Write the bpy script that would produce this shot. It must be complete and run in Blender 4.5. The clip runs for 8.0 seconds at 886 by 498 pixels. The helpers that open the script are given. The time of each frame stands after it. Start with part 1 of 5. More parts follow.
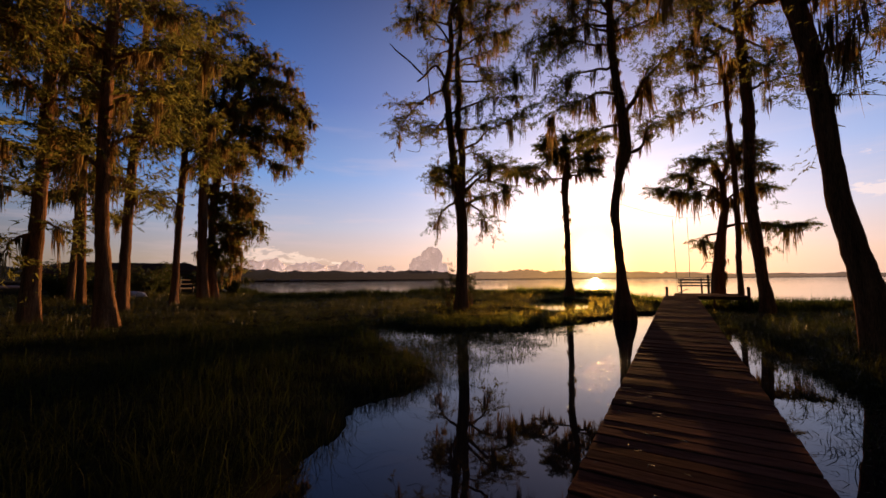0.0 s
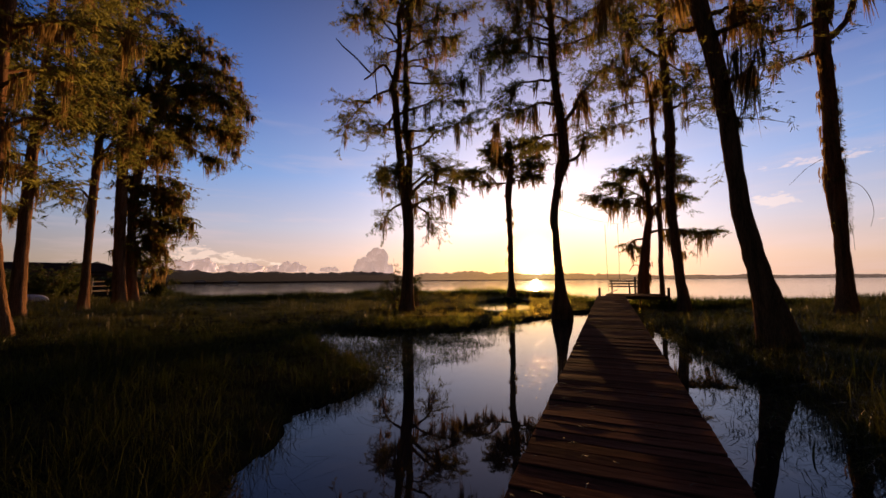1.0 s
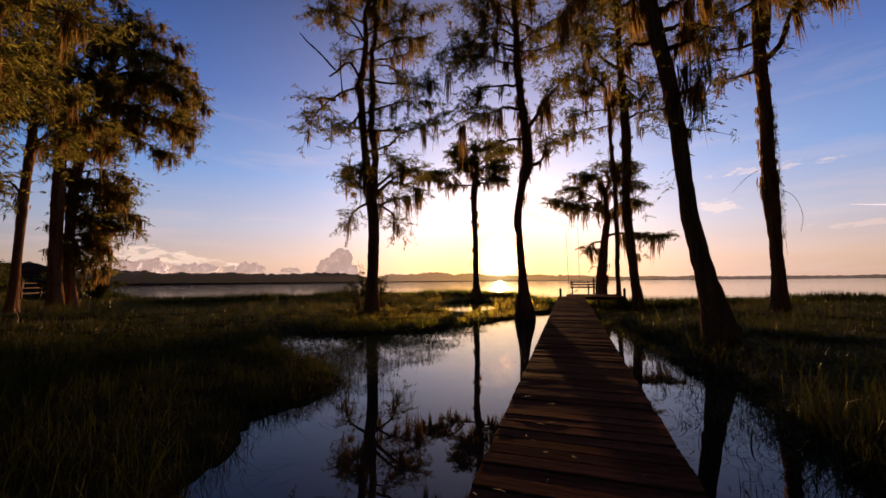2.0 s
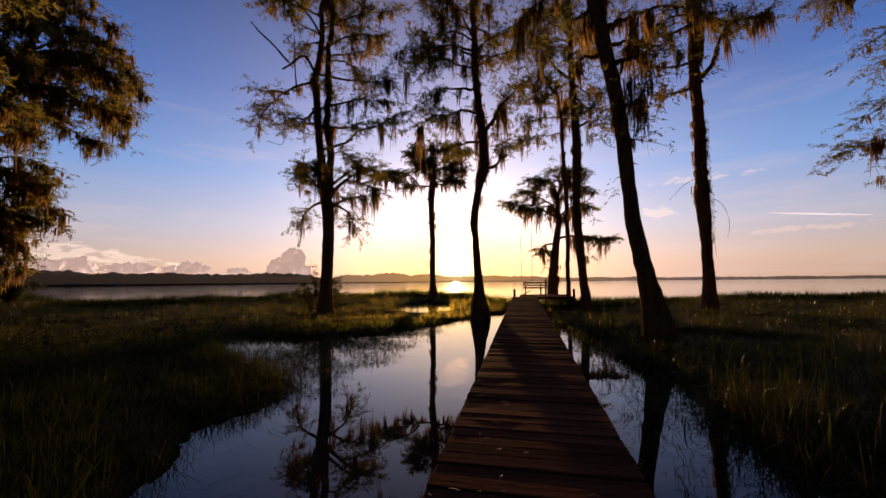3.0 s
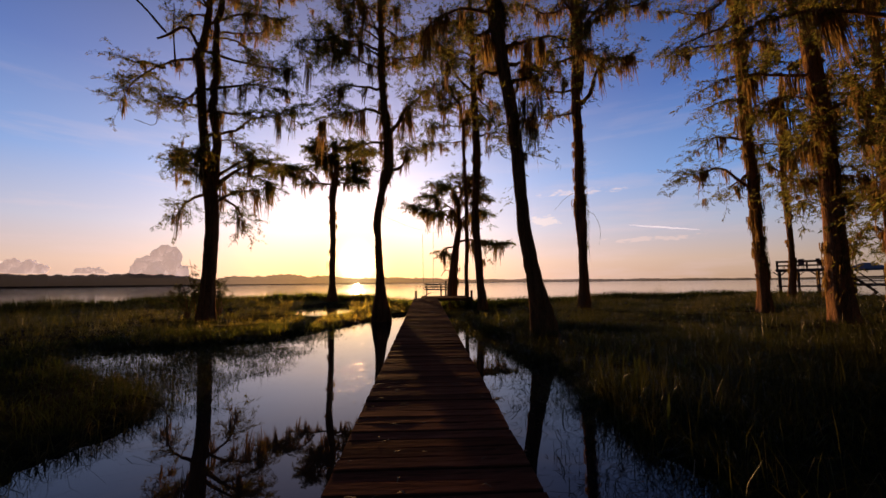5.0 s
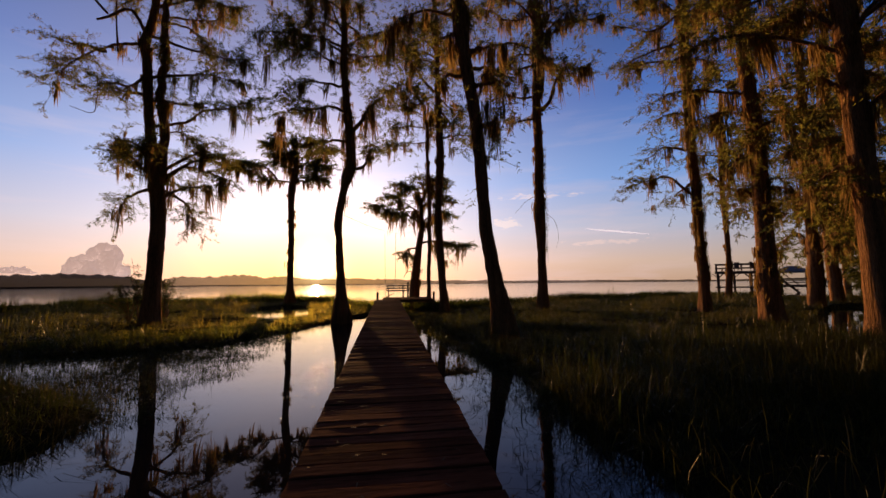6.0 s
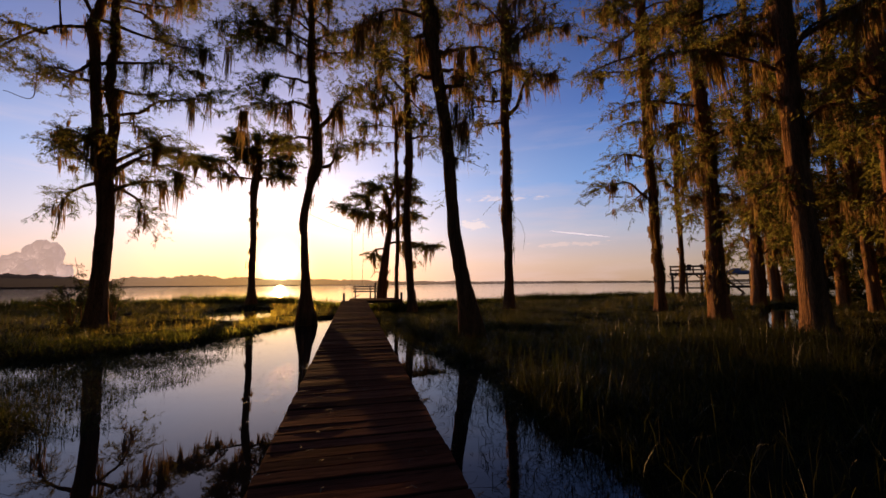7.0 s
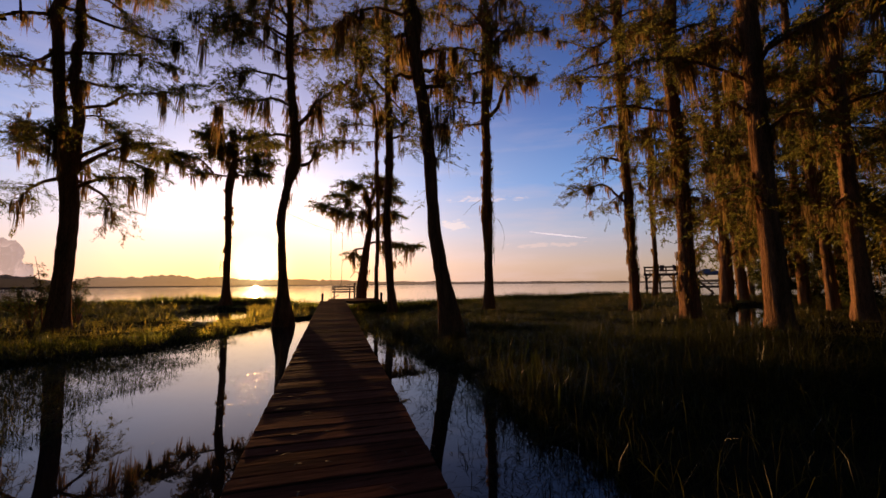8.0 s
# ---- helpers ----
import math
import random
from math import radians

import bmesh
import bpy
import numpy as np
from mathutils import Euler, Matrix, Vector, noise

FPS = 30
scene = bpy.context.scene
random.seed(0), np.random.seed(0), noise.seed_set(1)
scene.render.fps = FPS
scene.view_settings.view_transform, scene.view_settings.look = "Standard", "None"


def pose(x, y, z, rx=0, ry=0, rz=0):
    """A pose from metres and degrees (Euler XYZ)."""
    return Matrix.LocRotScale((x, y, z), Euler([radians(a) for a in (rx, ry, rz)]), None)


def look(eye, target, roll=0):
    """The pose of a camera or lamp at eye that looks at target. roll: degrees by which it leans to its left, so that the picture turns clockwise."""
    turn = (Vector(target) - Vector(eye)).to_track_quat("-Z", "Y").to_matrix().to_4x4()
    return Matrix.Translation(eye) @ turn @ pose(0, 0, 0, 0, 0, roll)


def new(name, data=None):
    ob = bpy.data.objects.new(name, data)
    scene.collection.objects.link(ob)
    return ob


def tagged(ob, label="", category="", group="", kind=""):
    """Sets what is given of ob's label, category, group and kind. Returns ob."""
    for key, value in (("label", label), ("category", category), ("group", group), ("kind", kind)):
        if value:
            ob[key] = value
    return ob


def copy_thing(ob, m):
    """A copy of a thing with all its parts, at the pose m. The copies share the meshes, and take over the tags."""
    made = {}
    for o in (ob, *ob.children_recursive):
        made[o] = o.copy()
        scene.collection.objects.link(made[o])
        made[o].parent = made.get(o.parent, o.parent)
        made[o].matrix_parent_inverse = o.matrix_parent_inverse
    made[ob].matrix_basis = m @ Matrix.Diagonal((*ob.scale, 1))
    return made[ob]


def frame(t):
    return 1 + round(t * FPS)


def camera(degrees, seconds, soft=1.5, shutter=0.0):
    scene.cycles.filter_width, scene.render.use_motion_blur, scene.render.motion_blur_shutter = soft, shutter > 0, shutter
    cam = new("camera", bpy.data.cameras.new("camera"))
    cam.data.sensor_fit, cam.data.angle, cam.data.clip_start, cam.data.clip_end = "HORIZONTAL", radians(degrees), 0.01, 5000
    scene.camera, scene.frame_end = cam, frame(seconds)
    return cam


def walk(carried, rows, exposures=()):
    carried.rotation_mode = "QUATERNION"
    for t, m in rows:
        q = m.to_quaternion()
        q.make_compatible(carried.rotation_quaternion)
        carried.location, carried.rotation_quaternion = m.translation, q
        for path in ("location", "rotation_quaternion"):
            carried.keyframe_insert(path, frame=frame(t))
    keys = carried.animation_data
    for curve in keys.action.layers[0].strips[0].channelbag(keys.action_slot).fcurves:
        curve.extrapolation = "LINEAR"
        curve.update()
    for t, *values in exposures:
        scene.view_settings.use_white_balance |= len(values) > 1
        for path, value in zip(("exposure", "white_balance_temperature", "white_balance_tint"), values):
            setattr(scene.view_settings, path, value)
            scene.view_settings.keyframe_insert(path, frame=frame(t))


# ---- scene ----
# ---------------- camera: a turn on the spot, from the boardwalk's middle ----------------
EYE = (0.0, 0.0, 1.55)
cam = camera(98.4, 8.0)
TURN = [
    (0.0, 31.83, 4.50, 0.41), (0.5, 27.10, 4.58, 0.38), (1.0, 23.76, 4.65, 0.43), (1.5, 21.32, 4.73, 0.44),
    (3.0, 12.14, 4.84, 0.47), (3.5, 8.59, 4.89, 0.44), (4.0, 4.55, 4.93, 0.48), (4.5, 0.79, 4.98, 0.52),
    (6.0, -8.04, 5.12, 0.48), (6.5, -10.78, 5.16, 0.47), (7.0, -12.82, 5.20, 0.44), (7.5, -14.11, 5.18, 0.44),
    (8.0, -15.77, 5.21, 0.45)]
walk(cam, [(t, pose(*EYE, 90 + pitch, roll, yaw)) for t, yaw, pitch, roll in TURN])

# ---------------- light ----------------
SUN_AZ, SUN_EL = radians(-10.2), radians(2.7)
SUN_DIR = Vector((math.sin(SUN_AZ) * math.cos(SUN_EL), math.cos(SUN_AZ) * math.cos(SUN_EL), math.sin(SUN_EL)))

world = bpy.data.worlds.new("sunrise_sky")
scene.world = world
world.use_nodes = True
wn, wl = world.node_tree.nodes, world.node_tree.links
wn.clear()
sky = wn.new("ShaderNodeTexSky")
sky.sky_type = "NISHITA"
sky.sun_disc = False
sky.sun_elevation, sky.sun_rotation = SUN_EL, SUN_AZ
sky.air_density, sky.dust_density, sky.ozone_density = 1.0, 1.0, 2.0
back = wn.new("ShaderNodeBackground")
wout = wn.new("ShaderNodeOutputWorld")
# the aureole round the low sun
wtc = wn.new("ShaderNodeTexCoord")
dot = wn.new("ShaderNodeVectorMath")
dot.operation = "DOT_PRODUCT"
dot.inputs[1].default_value = SUN_DIR
wl.new(wtc.outputs["Generated"], dot.inputs[0])


def world_math(op, a, b=None):
    nd = wn.new("ShaderNodeMath")
    nd.operation = op
    for k, v in enumerate((a, b)):
        if v is None:
            continue
        if isinstance(v, (int, float)):
            nd.inputs[k].default_value = v
        else:
            wl.new(v, nd.inputs[k])
    return nd.outputs[0]


def glow(base, power, colour, strength):
    """Adds a round glow about the sun to a colour."""
    f = world_math("MULTIPLY", world_math("POWER", world_math("MAXIMUM", dot.outputs["Value"], 0.0), power), strength)
    add = wn.new("ShaderNodeMix")
    add.data_type, add.blend_type, add.clamp_factor = "RGBA", "ADD", False
    wl.new(f, add.inputs["Factor"])
    wl.new(base, add.inputs["A"])
    add.inputs["B"].default_value = (*colour, 1)
    return add.outputs["Result"]


def tinted(a, b, blend, factor=1.0):
    nd = wn.new("ShaderNodeMix")
    nd.data_type, nd.blend_type, nd.clamp_factor = "RGBA", blend, False
    for key, v in (("Factor", factor), ("A", a), ("B", b)):
        if isinstance(v, (int, float)):
            nd.inputs[key].default_value = v
        elif isinstance(v, tuple):
            nd.inputs[key].default_value = (*v, 1)
        else:
            wl.new(v, nd.inputs[key])
    return nd.outputs["Result"]


# the air over the lake: peach haze at the skyline, clear blue above
sep = wn.new("ShaderNodeSeparateXYZ")
wl.new(wtc.outputs["Generated"], sep.inputs[0])
air = wn.new("ShaderNodeValToRGB")
AIR = [(0.0, (0.60, 0.34, 0.21)), (0.05, (0.67, 0.43, 0.32)), (0.13, (0.47, 0.45, 0.54)), (0.25, (0.185, 0.325, 0.63)),
       (0.42, (0.066, 0.148, 0.42)), (0.62, (0.022, 0.055, 0.19)), (1.0, (0.01, 0.026, 0.09))]
while len(air.color_ramp.elements) < len(AIR):
    air.color_ramp.elements.new(0.5)
for el, (p, c) in zip(air.color_ramp.elements, AIR):
    el.position, el.color = p, (*c, 1)
wl.new(sep.outputs["Z"], air.inputs["Fac"])
side = wn.new("ShaderNodeMapRange")
side.inputs["From Min"].default_value, side.inputs["From Max"].default_value = 0.0, 0.62
side.inputs["To Min"].default_value, side.inputs["To Max"].default_value = 0.05, 1.0
wl.new(dot.outputs["Value"], side.inputs["Value"])
base = tinted(tinted((0.0, 0.0, 0.0), air.outputs["Color"], "MIX", side.outputs["Result"]), sky.outputs["Color"], "ADD", 0.012)
away_sun = wn.new("ShaderNodeMapRange")
away_sun.inputs["From Min"].default_value, away_sun.inputs["From Max"].default_value = 0.9, 0.45
wl.new(dot.outputs["Value"], away_sun.inputs["Value"])
base = tinted(base, (0.76, 0.92, 1.06), "MULTIPLY", away_sun.outputs["Result"])
# thin streaks of high cloud
wmp = wn.new("ShaderNodeMapping")
wmp.inputs["Scale"].default_value = (2.2, 2.2, 17.0)
wmp.inputs["Rotation"].default_value = (0.06, 0.1, 0.0)
wl.new(wtc.outputs["Generated"], wmp.inputs["Vector"])
cir = wn.new("ShaderNodeTexNoise")
cir.inputs["Scale"].default_value, cir.inputs["Detail"].default_value, cir.inputs["Roughness"].default_value = 1.6, 7, 0.6
wl.new(wmp.outputs["Vector"], cir.inputs["Vector"])
cr = wn.new("ShaderNodeMapRange")
cr.inputs["From Min"].default_value, cr.inputs["From Max"].default_value = 0.52, 0.75
cr.inputs["To Max"].default_value = 0.38
wl.new(cir.outputs["Fac"], cr.inputs["Value"])
hi = wn.new("ShaderNodeMapRange")
hi.inputs["From Min"].default_value, hi.inputs["From Max"].default_value = 0.5, 0.1
wl.new(sep.outputs["Z"], hi.inputs["Value"])
base = tinted(base, (0.75, 0.55, 0.55), "MIX", world_math("MULTIPLY", cr.outputs["Result"], hi.outputs["Result"]))


def sky_cloud(under, az, el, wide, tall, colour, amount):
    """A soft low cloud in the sky about a compass direction, torn by the streak noise."""
    a_, e_ = radians(az), radians(el)
    ahead = (math.sin(a_) * math.cos(e_), math.cos(a_) * math.cos(e_), math.sin(e_))
    parts = []
    for axis, size in (((math.cos(a_), -math.sin(a_), 0.0), wide), ((-math.sin(a_) * math.sin(e_), -math.cos(a_) * math.sin(e_), math.cos(e_)), tall)):
        dp = wn.new("ShaderNodeVectorMath")
        dp.operation = "DOT_PRODUCT"
        dp.inputs[1].default_value = Vector(axis) / math.radians(size)
        off = wn.new("ShaderNodeVectorMath")
        off.operation = "SUBTRACT"
        off.inputs[1].default_value = ahead
        wl.new(wtc.outputs["Generated"], off.inputs[0])
        wl.new(off.outputs["Vector"], dp.inputs[0])
        parts.append(world_math("POWER", world_math("ABSOLUTE", dp.outputs["Value"]), 2.0))
    d2 = world_math("ADD", parts[0], parts[1])
    torn = world_math("ADD", d2, world_math("MULTIPLY", world_math("SUBTRACT", 0.5, puff.outputs["Fac"]), 8.0))
    edge = wn.new("ShaderNodeMapRange")
    edge.interpolation_type = "SMOOTHSTEP"
    edge.inputs["From Min"].default_value, edge.inputs["From Max"].default_value = 1.1, 0.1
    wl.new(torn, edge.inputs["Value"])
    front = world_math("GREATER_THAN", dot.outputs["Value"], 0.2)
    return tinted(under, colour, "MIX", world_math("MULTIPLY", world_math("MULTIPLY", edge.outputs["Result"], front), amount))


puff_map = wn.new("ShaderNodeMapping")
puff_map.inputs["Scale"].default_value = (1.0, 1.0, 3.0)
puff_map.inputs["Rotation"].default_value = (0.04, 0.05, 0.0)
wl.new(wtc.outputs["Generated"], puff_map.inputs["Vector"])
puff = wn.new("ShaderNodeTexNoise")
puff.inputs["Scale"].default_value, puff.inputs["Detail"].default_value, puff.inputs["Roughness"].default_value = 34.0, 8, 0.62
wl.new(puff_map.outputs["Vector"], puff.inputs["Vector"])
base = sky_cloud(base, -57.0, 3.0, 4.2, 1.5, (0.95, 0.70, 0.58), 0.75)
base = sky_cloud(base, -52.5, 2.8, 3.4, 0.8, (0.95, 0.70, 0.55), 0.7)
base = sky_cloud(base, -47.5, 2.4, 2.6, 0.35, (1.0, 0.75, 0.58), 0.8)
base = sky_cloud(base, -28.0, 9.5, 1.6, 0.8, (0.95, 0.80, 0.76), 0.6)
base = sky_cloud(base, 17.5, 8.7, 2.1, 0.7, (0.95, 0.72, 0.60), 0.45)
base = sky_cloud(base, 22.0, 12.5, 5.0, 0.45, (0.75, 0.60, 0.62), 0.6)
base = sky_cloud(base, 31.0, 5.5, 6.0, 0.35, (0.80, 0.58, 0.52), 0.55)
near_sun = world_math("MULTIPLY", world_math("POWER", world_math("MAXIMUM", dot.outputs["Value"], 0.0), 110.0), 0.8)
base = tinted(base, (0.80, 0.42, 0.10), "MIX", near_sun)
low_sky = wn.new("ShaderNodeMapRange")
low_sky.interpolation_type = "SMOOTHSTEP"
low_sky.inputs["From Min"].default_value, low_sky.inputs["From Max"].default_value = 0.15, 0.0
wl.new(sep.outputs["Z"], low_sky.inputs["Value"])
gold = world_math("MULTIPLY", world_math("POWER", world_math("MAXIMUM", dot.outputs["Value"], 0.0), 30.0), 0.85)
base = tinted(base, (0.95, 0.50, 0.10), "MIX", world_math("MULTIPLY", gold, low_sky.outputs["Result"]))
lit = glow(base, 7.0, (0.66, 0.52, 0.545), 0.86)
lit = glow(lit, 28.0, (1.0, 0.62, 0.24), 0.95)
broad_gold = world_math("MULTIPLY", world_math("POWER", world_math("MAXIMUM", dot.outputs["Value"], 0.0), 16.0), low_sky.outputs["Result"])
lit = tinted(lit, (1.02, 0.80, 0.54), "MULTIPLY", broad_gold)
lit = glow(lit, 260.0, (1.0, 0.62, 0.08), 0.5)
lit = glow(lit, 1100.0, (1.0, 0.86, 0.5), 2.6)
lit = glow(lit, 7000.0, (1.0, 0.9, 0.6), 14.0)
wl.new(lit, back.inputs["Color"])
back.inputs["Strength"].default_value = 1.0
wl.new(back.outputs["Background"], wout.inputs["Surface"])

sun_data = bpy.data.lights.new("sun", "SUN")
sun_data.energy, sun_data.angle, sun_data.color = 5.0, radians(0.6), (1.0, 0.50, 0.17)
sun = new("sun", sun_data)
sun.matrix_world = look((0, 0, 0), -SUN_DIR) @ Matrix.Identity(4)
sun.location = SUN_DIR * 60

# ---------------- materials ----------------
def mat(name, colour, rough=0.8, vary=0.25, scale=4.0, stretch=(1, 1, 1), bump=0.3, bump_scale=30.0, metal=0.0, translucent=0.0, second=None, fine=8.0, island=0.0, spec=0.15, through_gain=1.0, forward=0.0):
    """A surface with two scales of colour variation and fine relief."""
    m = bpy.data.materials.new(name)
    m.use_nodes = True
    n, l = m.node_tree.nodes, m.node_tree.links
    bsdf = n["Principled BSDF"]
    out = n["Material Output"]
    tc = n.new("ShaderNodeTexCoord")
    mp = n.new("ShaderNodeMapping")
    mp.inputs["Scale"].default_value = stretch
    l.new(tc.outputs["Object"], mp.inputs["Vector"])
    big = n.new("ShaderNodeTexNoise")
    big.inputs["Scale"].default_value, big.inputs["Detail"].default_value = scale, 5
    small = n.new("ShaderNodeTexNoise")
    small.inputs["Scale"].default_value, small.inputs["Detail"].default_value = scale * fine, 4
    l.new(mp.outputs["Vector"], big.inputs["Vector"])
    l.new(mp.outputs["Vector"], small.inputs["Vector"])
    add = n.new("ShaderNodeMath")
    add.operation = "ADD"
    l.new(big.outputs["Fac"], add.inputs[0])
    l.new(small.outputs["Fac"], add.inputs[1])
    ramp = n.new("ShaderNodeValToRGB")
    c2 = second or tuple(min(1, c * (1 + vary)) for c in colour)
    ramp.color_ramp.elements[0].color = (*[c * (1 - vary) for c in colour], 1)
    ramp.color_ramp.elements[1].color = (*c2, 1)
    ramp.color_ramp.elements[0].position, ramp.color_ramp.elements[1].position = 0.35, 0.65
    half = n.new("ShaderNodeMath")
    half.operation = "MULTIPLY"
    half.inputs[1].default_value = 0.5
    l.new(add.outputs[0], half.inputs[0])
    l.new(half.outputs[0], ramp.inputs["Fac"])
    colour_out = ramp.outputs["Color"]
    if island:
        info = n.new("ShaderNodeObjectInfo") if island < 0 else n.new("ShaderNodeNewGeometry")
        hsv = n.new("ShaderNodeHueSaturation")
        mr = n.new("ShaderNodeMapRange")
        mr.inputs["To Min"].default_value, mr.inputs["To Max"].default_value = 1 - abs(island), 1 + abs(island)
        l.new(info.outputs["Random" if island < 0 else "Random Per Island"], mr.inputs["Value"])
        l.new(mr.outputs["Result"], hsv.inputs["Value"])
        l.new(colour_out, hsv.inputs["Color"])
        colour_out = hsv.outputs["Color"]
    l.new(colour_out, bsdf.inputs["Base Color"])
    bsdf.inputs["Roughness"].default_value, bsdf.inputs["Metallic"].default_value = rough, metal
    bsdf.inputs["Specular IOR Level"].default_value = spec
    if bump:
        bn = n.new("ShaderNodeTexNoise")
        bn.inputs["Scale"].default_value, bn.inputs["Detail"].default_value = bump_scale, 6
        l.new(mp.outputs["Vector"], bn.inputs["Vector"])
        b = n.new("ShaderNodeBump")
        b.inputs["Strength"].default_value, b.inputs["Distance"].default_value = bump, 0.02
        l.new(bn.outputs["Fac"], b.inputs["Height"])
        l.new(b.outputs["Normal"], bsdf.inputs["Normal"])
    if translucent:
        tr = n.new("ShaderNodeBsdfTranslucent")
        gain = n.new("ShaderNodeMix")
        gain.data_type, gain.blend_type = "RGBA", "MULTIPLY"
        gain.inputs["Factor"].default_value = 1.0
        gain.inputs["B"].default_value = (through_gain, through_gain, through_gain * 0.7, 1)
        l.new(colour_out, gain.inputs["A"])
        l.new(gain.outputs["Result"], tr.inputs["Color"])
        mix = n.new("ShaderNodeMixShader")
        mix.inputs[0].default_value = translucent
        l.new(bsdf.outputs["BSDF"], mix.inputs[1])
        l.new(tr.outputs["BSDF"], mix.inputs[2])
        l.new(mix.outputs["Shader"], out.inputs["Surface"])
        if forward:
            # thin blades pass light on mostly straight ahead
            fwd = n.new("ShaderNodeBsdfRefraction")
            fwd.inputs["Roughness"].default_value, fwd.inputs["IOR"].default_value = 0.75, 1.3
            l.new(gain.outputs["Result"], fwd.inputs["Color"])
            mix2 = n.new("ShaderNodeMixShader")
            mix2.inputs[0].default_value = forward
            l.new(mix.outputs["Shader"], mix2.inputs[1])
            l.new(fwd.outputs["BSDF"], mix2.inputs[2])
            l.new(mix2.outputs["Shader"], out.inputs["Surface"])
    return m


BARK = mat("cypress_bark", (0.20, 0.108, 0.055), 0.95, 0.65, 3.0, (3.0, 3.0, 0.3), 1.0, 9.0, spec=0.0)
BARK.node_tree.nodes["Bump"].inputs["Distance"].default_value = 0.05
LEAF = mat("cypress_foliage", (0.064, 0.061, 0.020), 0.8, 0.35, 1.2, bump=0, spec=0.02, through_gain=4.0, translucent=0.55, island=0.35)
MOSS = mat("spanish_moss", (0.16, 0.105, 0.055), 0.9, 0.3, 1.5, spec=0.0, through_gain=2.0, bump=0, translucent=0.55, island=0.3)
GRASS = mat("marsh_grass", (0.027, 0.040, 0.010), 0.6, 0.4, 0.25, bump=0, translucent=0.4, island=0.45, second=(0.042, 0.050, 0.013), spec=0.06, through_gain=1.2, forward=0.35)
# green and straw blades, coloured brighter than the marsh grass to look sunlit
LIT_BANK_GRASS = mat("bank_grass", (0.040, 0.050, 0.012), 0.36, 0.45, 0.25, bump=0, translucent=0.5, island=0.5, second=(0.085, 0.072, 0.018), spec=0.4, through_gain=1.8, forward=0.45)
MUD = mat("marsh_mud", (0.02, 0.018, 0.01), 0.9, 0.4, 0.6, spec=0.0, bump=0.15, bump_scale=12)
# beyond the lake the ground colour fades to pale, standing in for haze
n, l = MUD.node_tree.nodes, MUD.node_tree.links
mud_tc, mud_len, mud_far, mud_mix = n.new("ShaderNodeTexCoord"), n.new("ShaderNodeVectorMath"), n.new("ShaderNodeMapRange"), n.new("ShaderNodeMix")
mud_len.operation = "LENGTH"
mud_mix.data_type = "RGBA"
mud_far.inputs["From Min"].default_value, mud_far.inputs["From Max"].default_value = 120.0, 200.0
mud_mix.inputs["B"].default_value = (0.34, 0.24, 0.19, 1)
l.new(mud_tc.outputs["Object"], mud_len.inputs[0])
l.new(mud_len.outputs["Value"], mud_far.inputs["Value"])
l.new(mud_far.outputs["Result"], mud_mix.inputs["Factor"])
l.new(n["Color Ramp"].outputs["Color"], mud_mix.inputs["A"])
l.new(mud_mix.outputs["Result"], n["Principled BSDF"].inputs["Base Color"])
PLANK = mat("weathered_planks", (0.13, 0.050, 0.030), 0.85, 0.5, 1.5, (0.6, 8, 4), 0.14, 9.0, island=-0.35, spec=0.003)
PLANK.node_tree.nodes["Principled BSDF"].inputs["Specular Tint"].default_value = (1.0, 0.5, 0.3, 1)
WOOD = mat("old_timber", (0.07, 0.045, 0.032), 0.8, 0.35, 2.5, (6, 6, 0.7), 0.6, 12.0)
DOCK_WOOD = mat("silvered_timber", (0.15, 0.10, 0.08), 0.8, 0.3, 2.0, (3, 3, 0.7), 0.4, 10.0)
WOODS = mat("far_woods", (0.065, 0.042, 0.034), 0.9, 0.4, 0.02, bump=0, island=0.3)

# aerial haze put into the material: woods let bright sky through, farther ones paler
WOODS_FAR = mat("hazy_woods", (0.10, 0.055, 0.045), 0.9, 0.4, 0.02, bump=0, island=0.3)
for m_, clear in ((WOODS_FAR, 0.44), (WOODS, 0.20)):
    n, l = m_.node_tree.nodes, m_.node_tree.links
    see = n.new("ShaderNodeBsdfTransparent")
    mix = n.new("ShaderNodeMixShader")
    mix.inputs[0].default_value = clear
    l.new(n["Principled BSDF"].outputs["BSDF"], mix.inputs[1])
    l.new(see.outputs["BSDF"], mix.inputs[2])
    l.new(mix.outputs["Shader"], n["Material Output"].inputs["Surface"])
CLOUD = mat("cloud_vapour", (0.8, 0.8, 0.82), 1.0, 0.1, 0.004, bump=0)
# added emission: the clouds glow in place of light scattered inside them
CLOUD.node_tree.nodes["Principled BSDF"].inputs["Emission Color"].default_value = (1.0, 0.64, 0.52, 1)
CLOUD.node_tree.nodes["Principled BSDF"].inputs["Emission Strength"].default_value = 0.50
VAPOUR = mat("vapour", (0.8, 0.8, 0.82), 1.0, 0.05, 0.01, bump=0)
# the trail's sunlit brightness is its own emission
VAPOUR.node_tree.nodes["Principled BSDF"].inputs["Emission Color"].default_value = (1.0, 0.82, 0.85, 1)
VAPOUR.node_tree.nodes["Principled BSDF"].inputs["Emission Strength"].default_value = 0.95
LEAF_BUSH = mat("bush_leaves", (0.07, 0.08, 0.022), 0.6, 0.3, 1.0, bump=0, translucent=0.4, island=0.35)
ROPE = mat("grey_rope", (0.25, 0.20, 0.15), 0.9, 0.2, 20.0, bump=0.2)
ROOF = mat("blue_metal_roof", (0.16, 0.17, 0.2), 0.6, 0.15, 0.8, metal=0.3, bump=0.1)
SIDING = mat("grey_siding", (0.06, 0.042, 0.034), 0.8, 0.2, 1.0, (1, 1, 6), 0.3, 8.0)
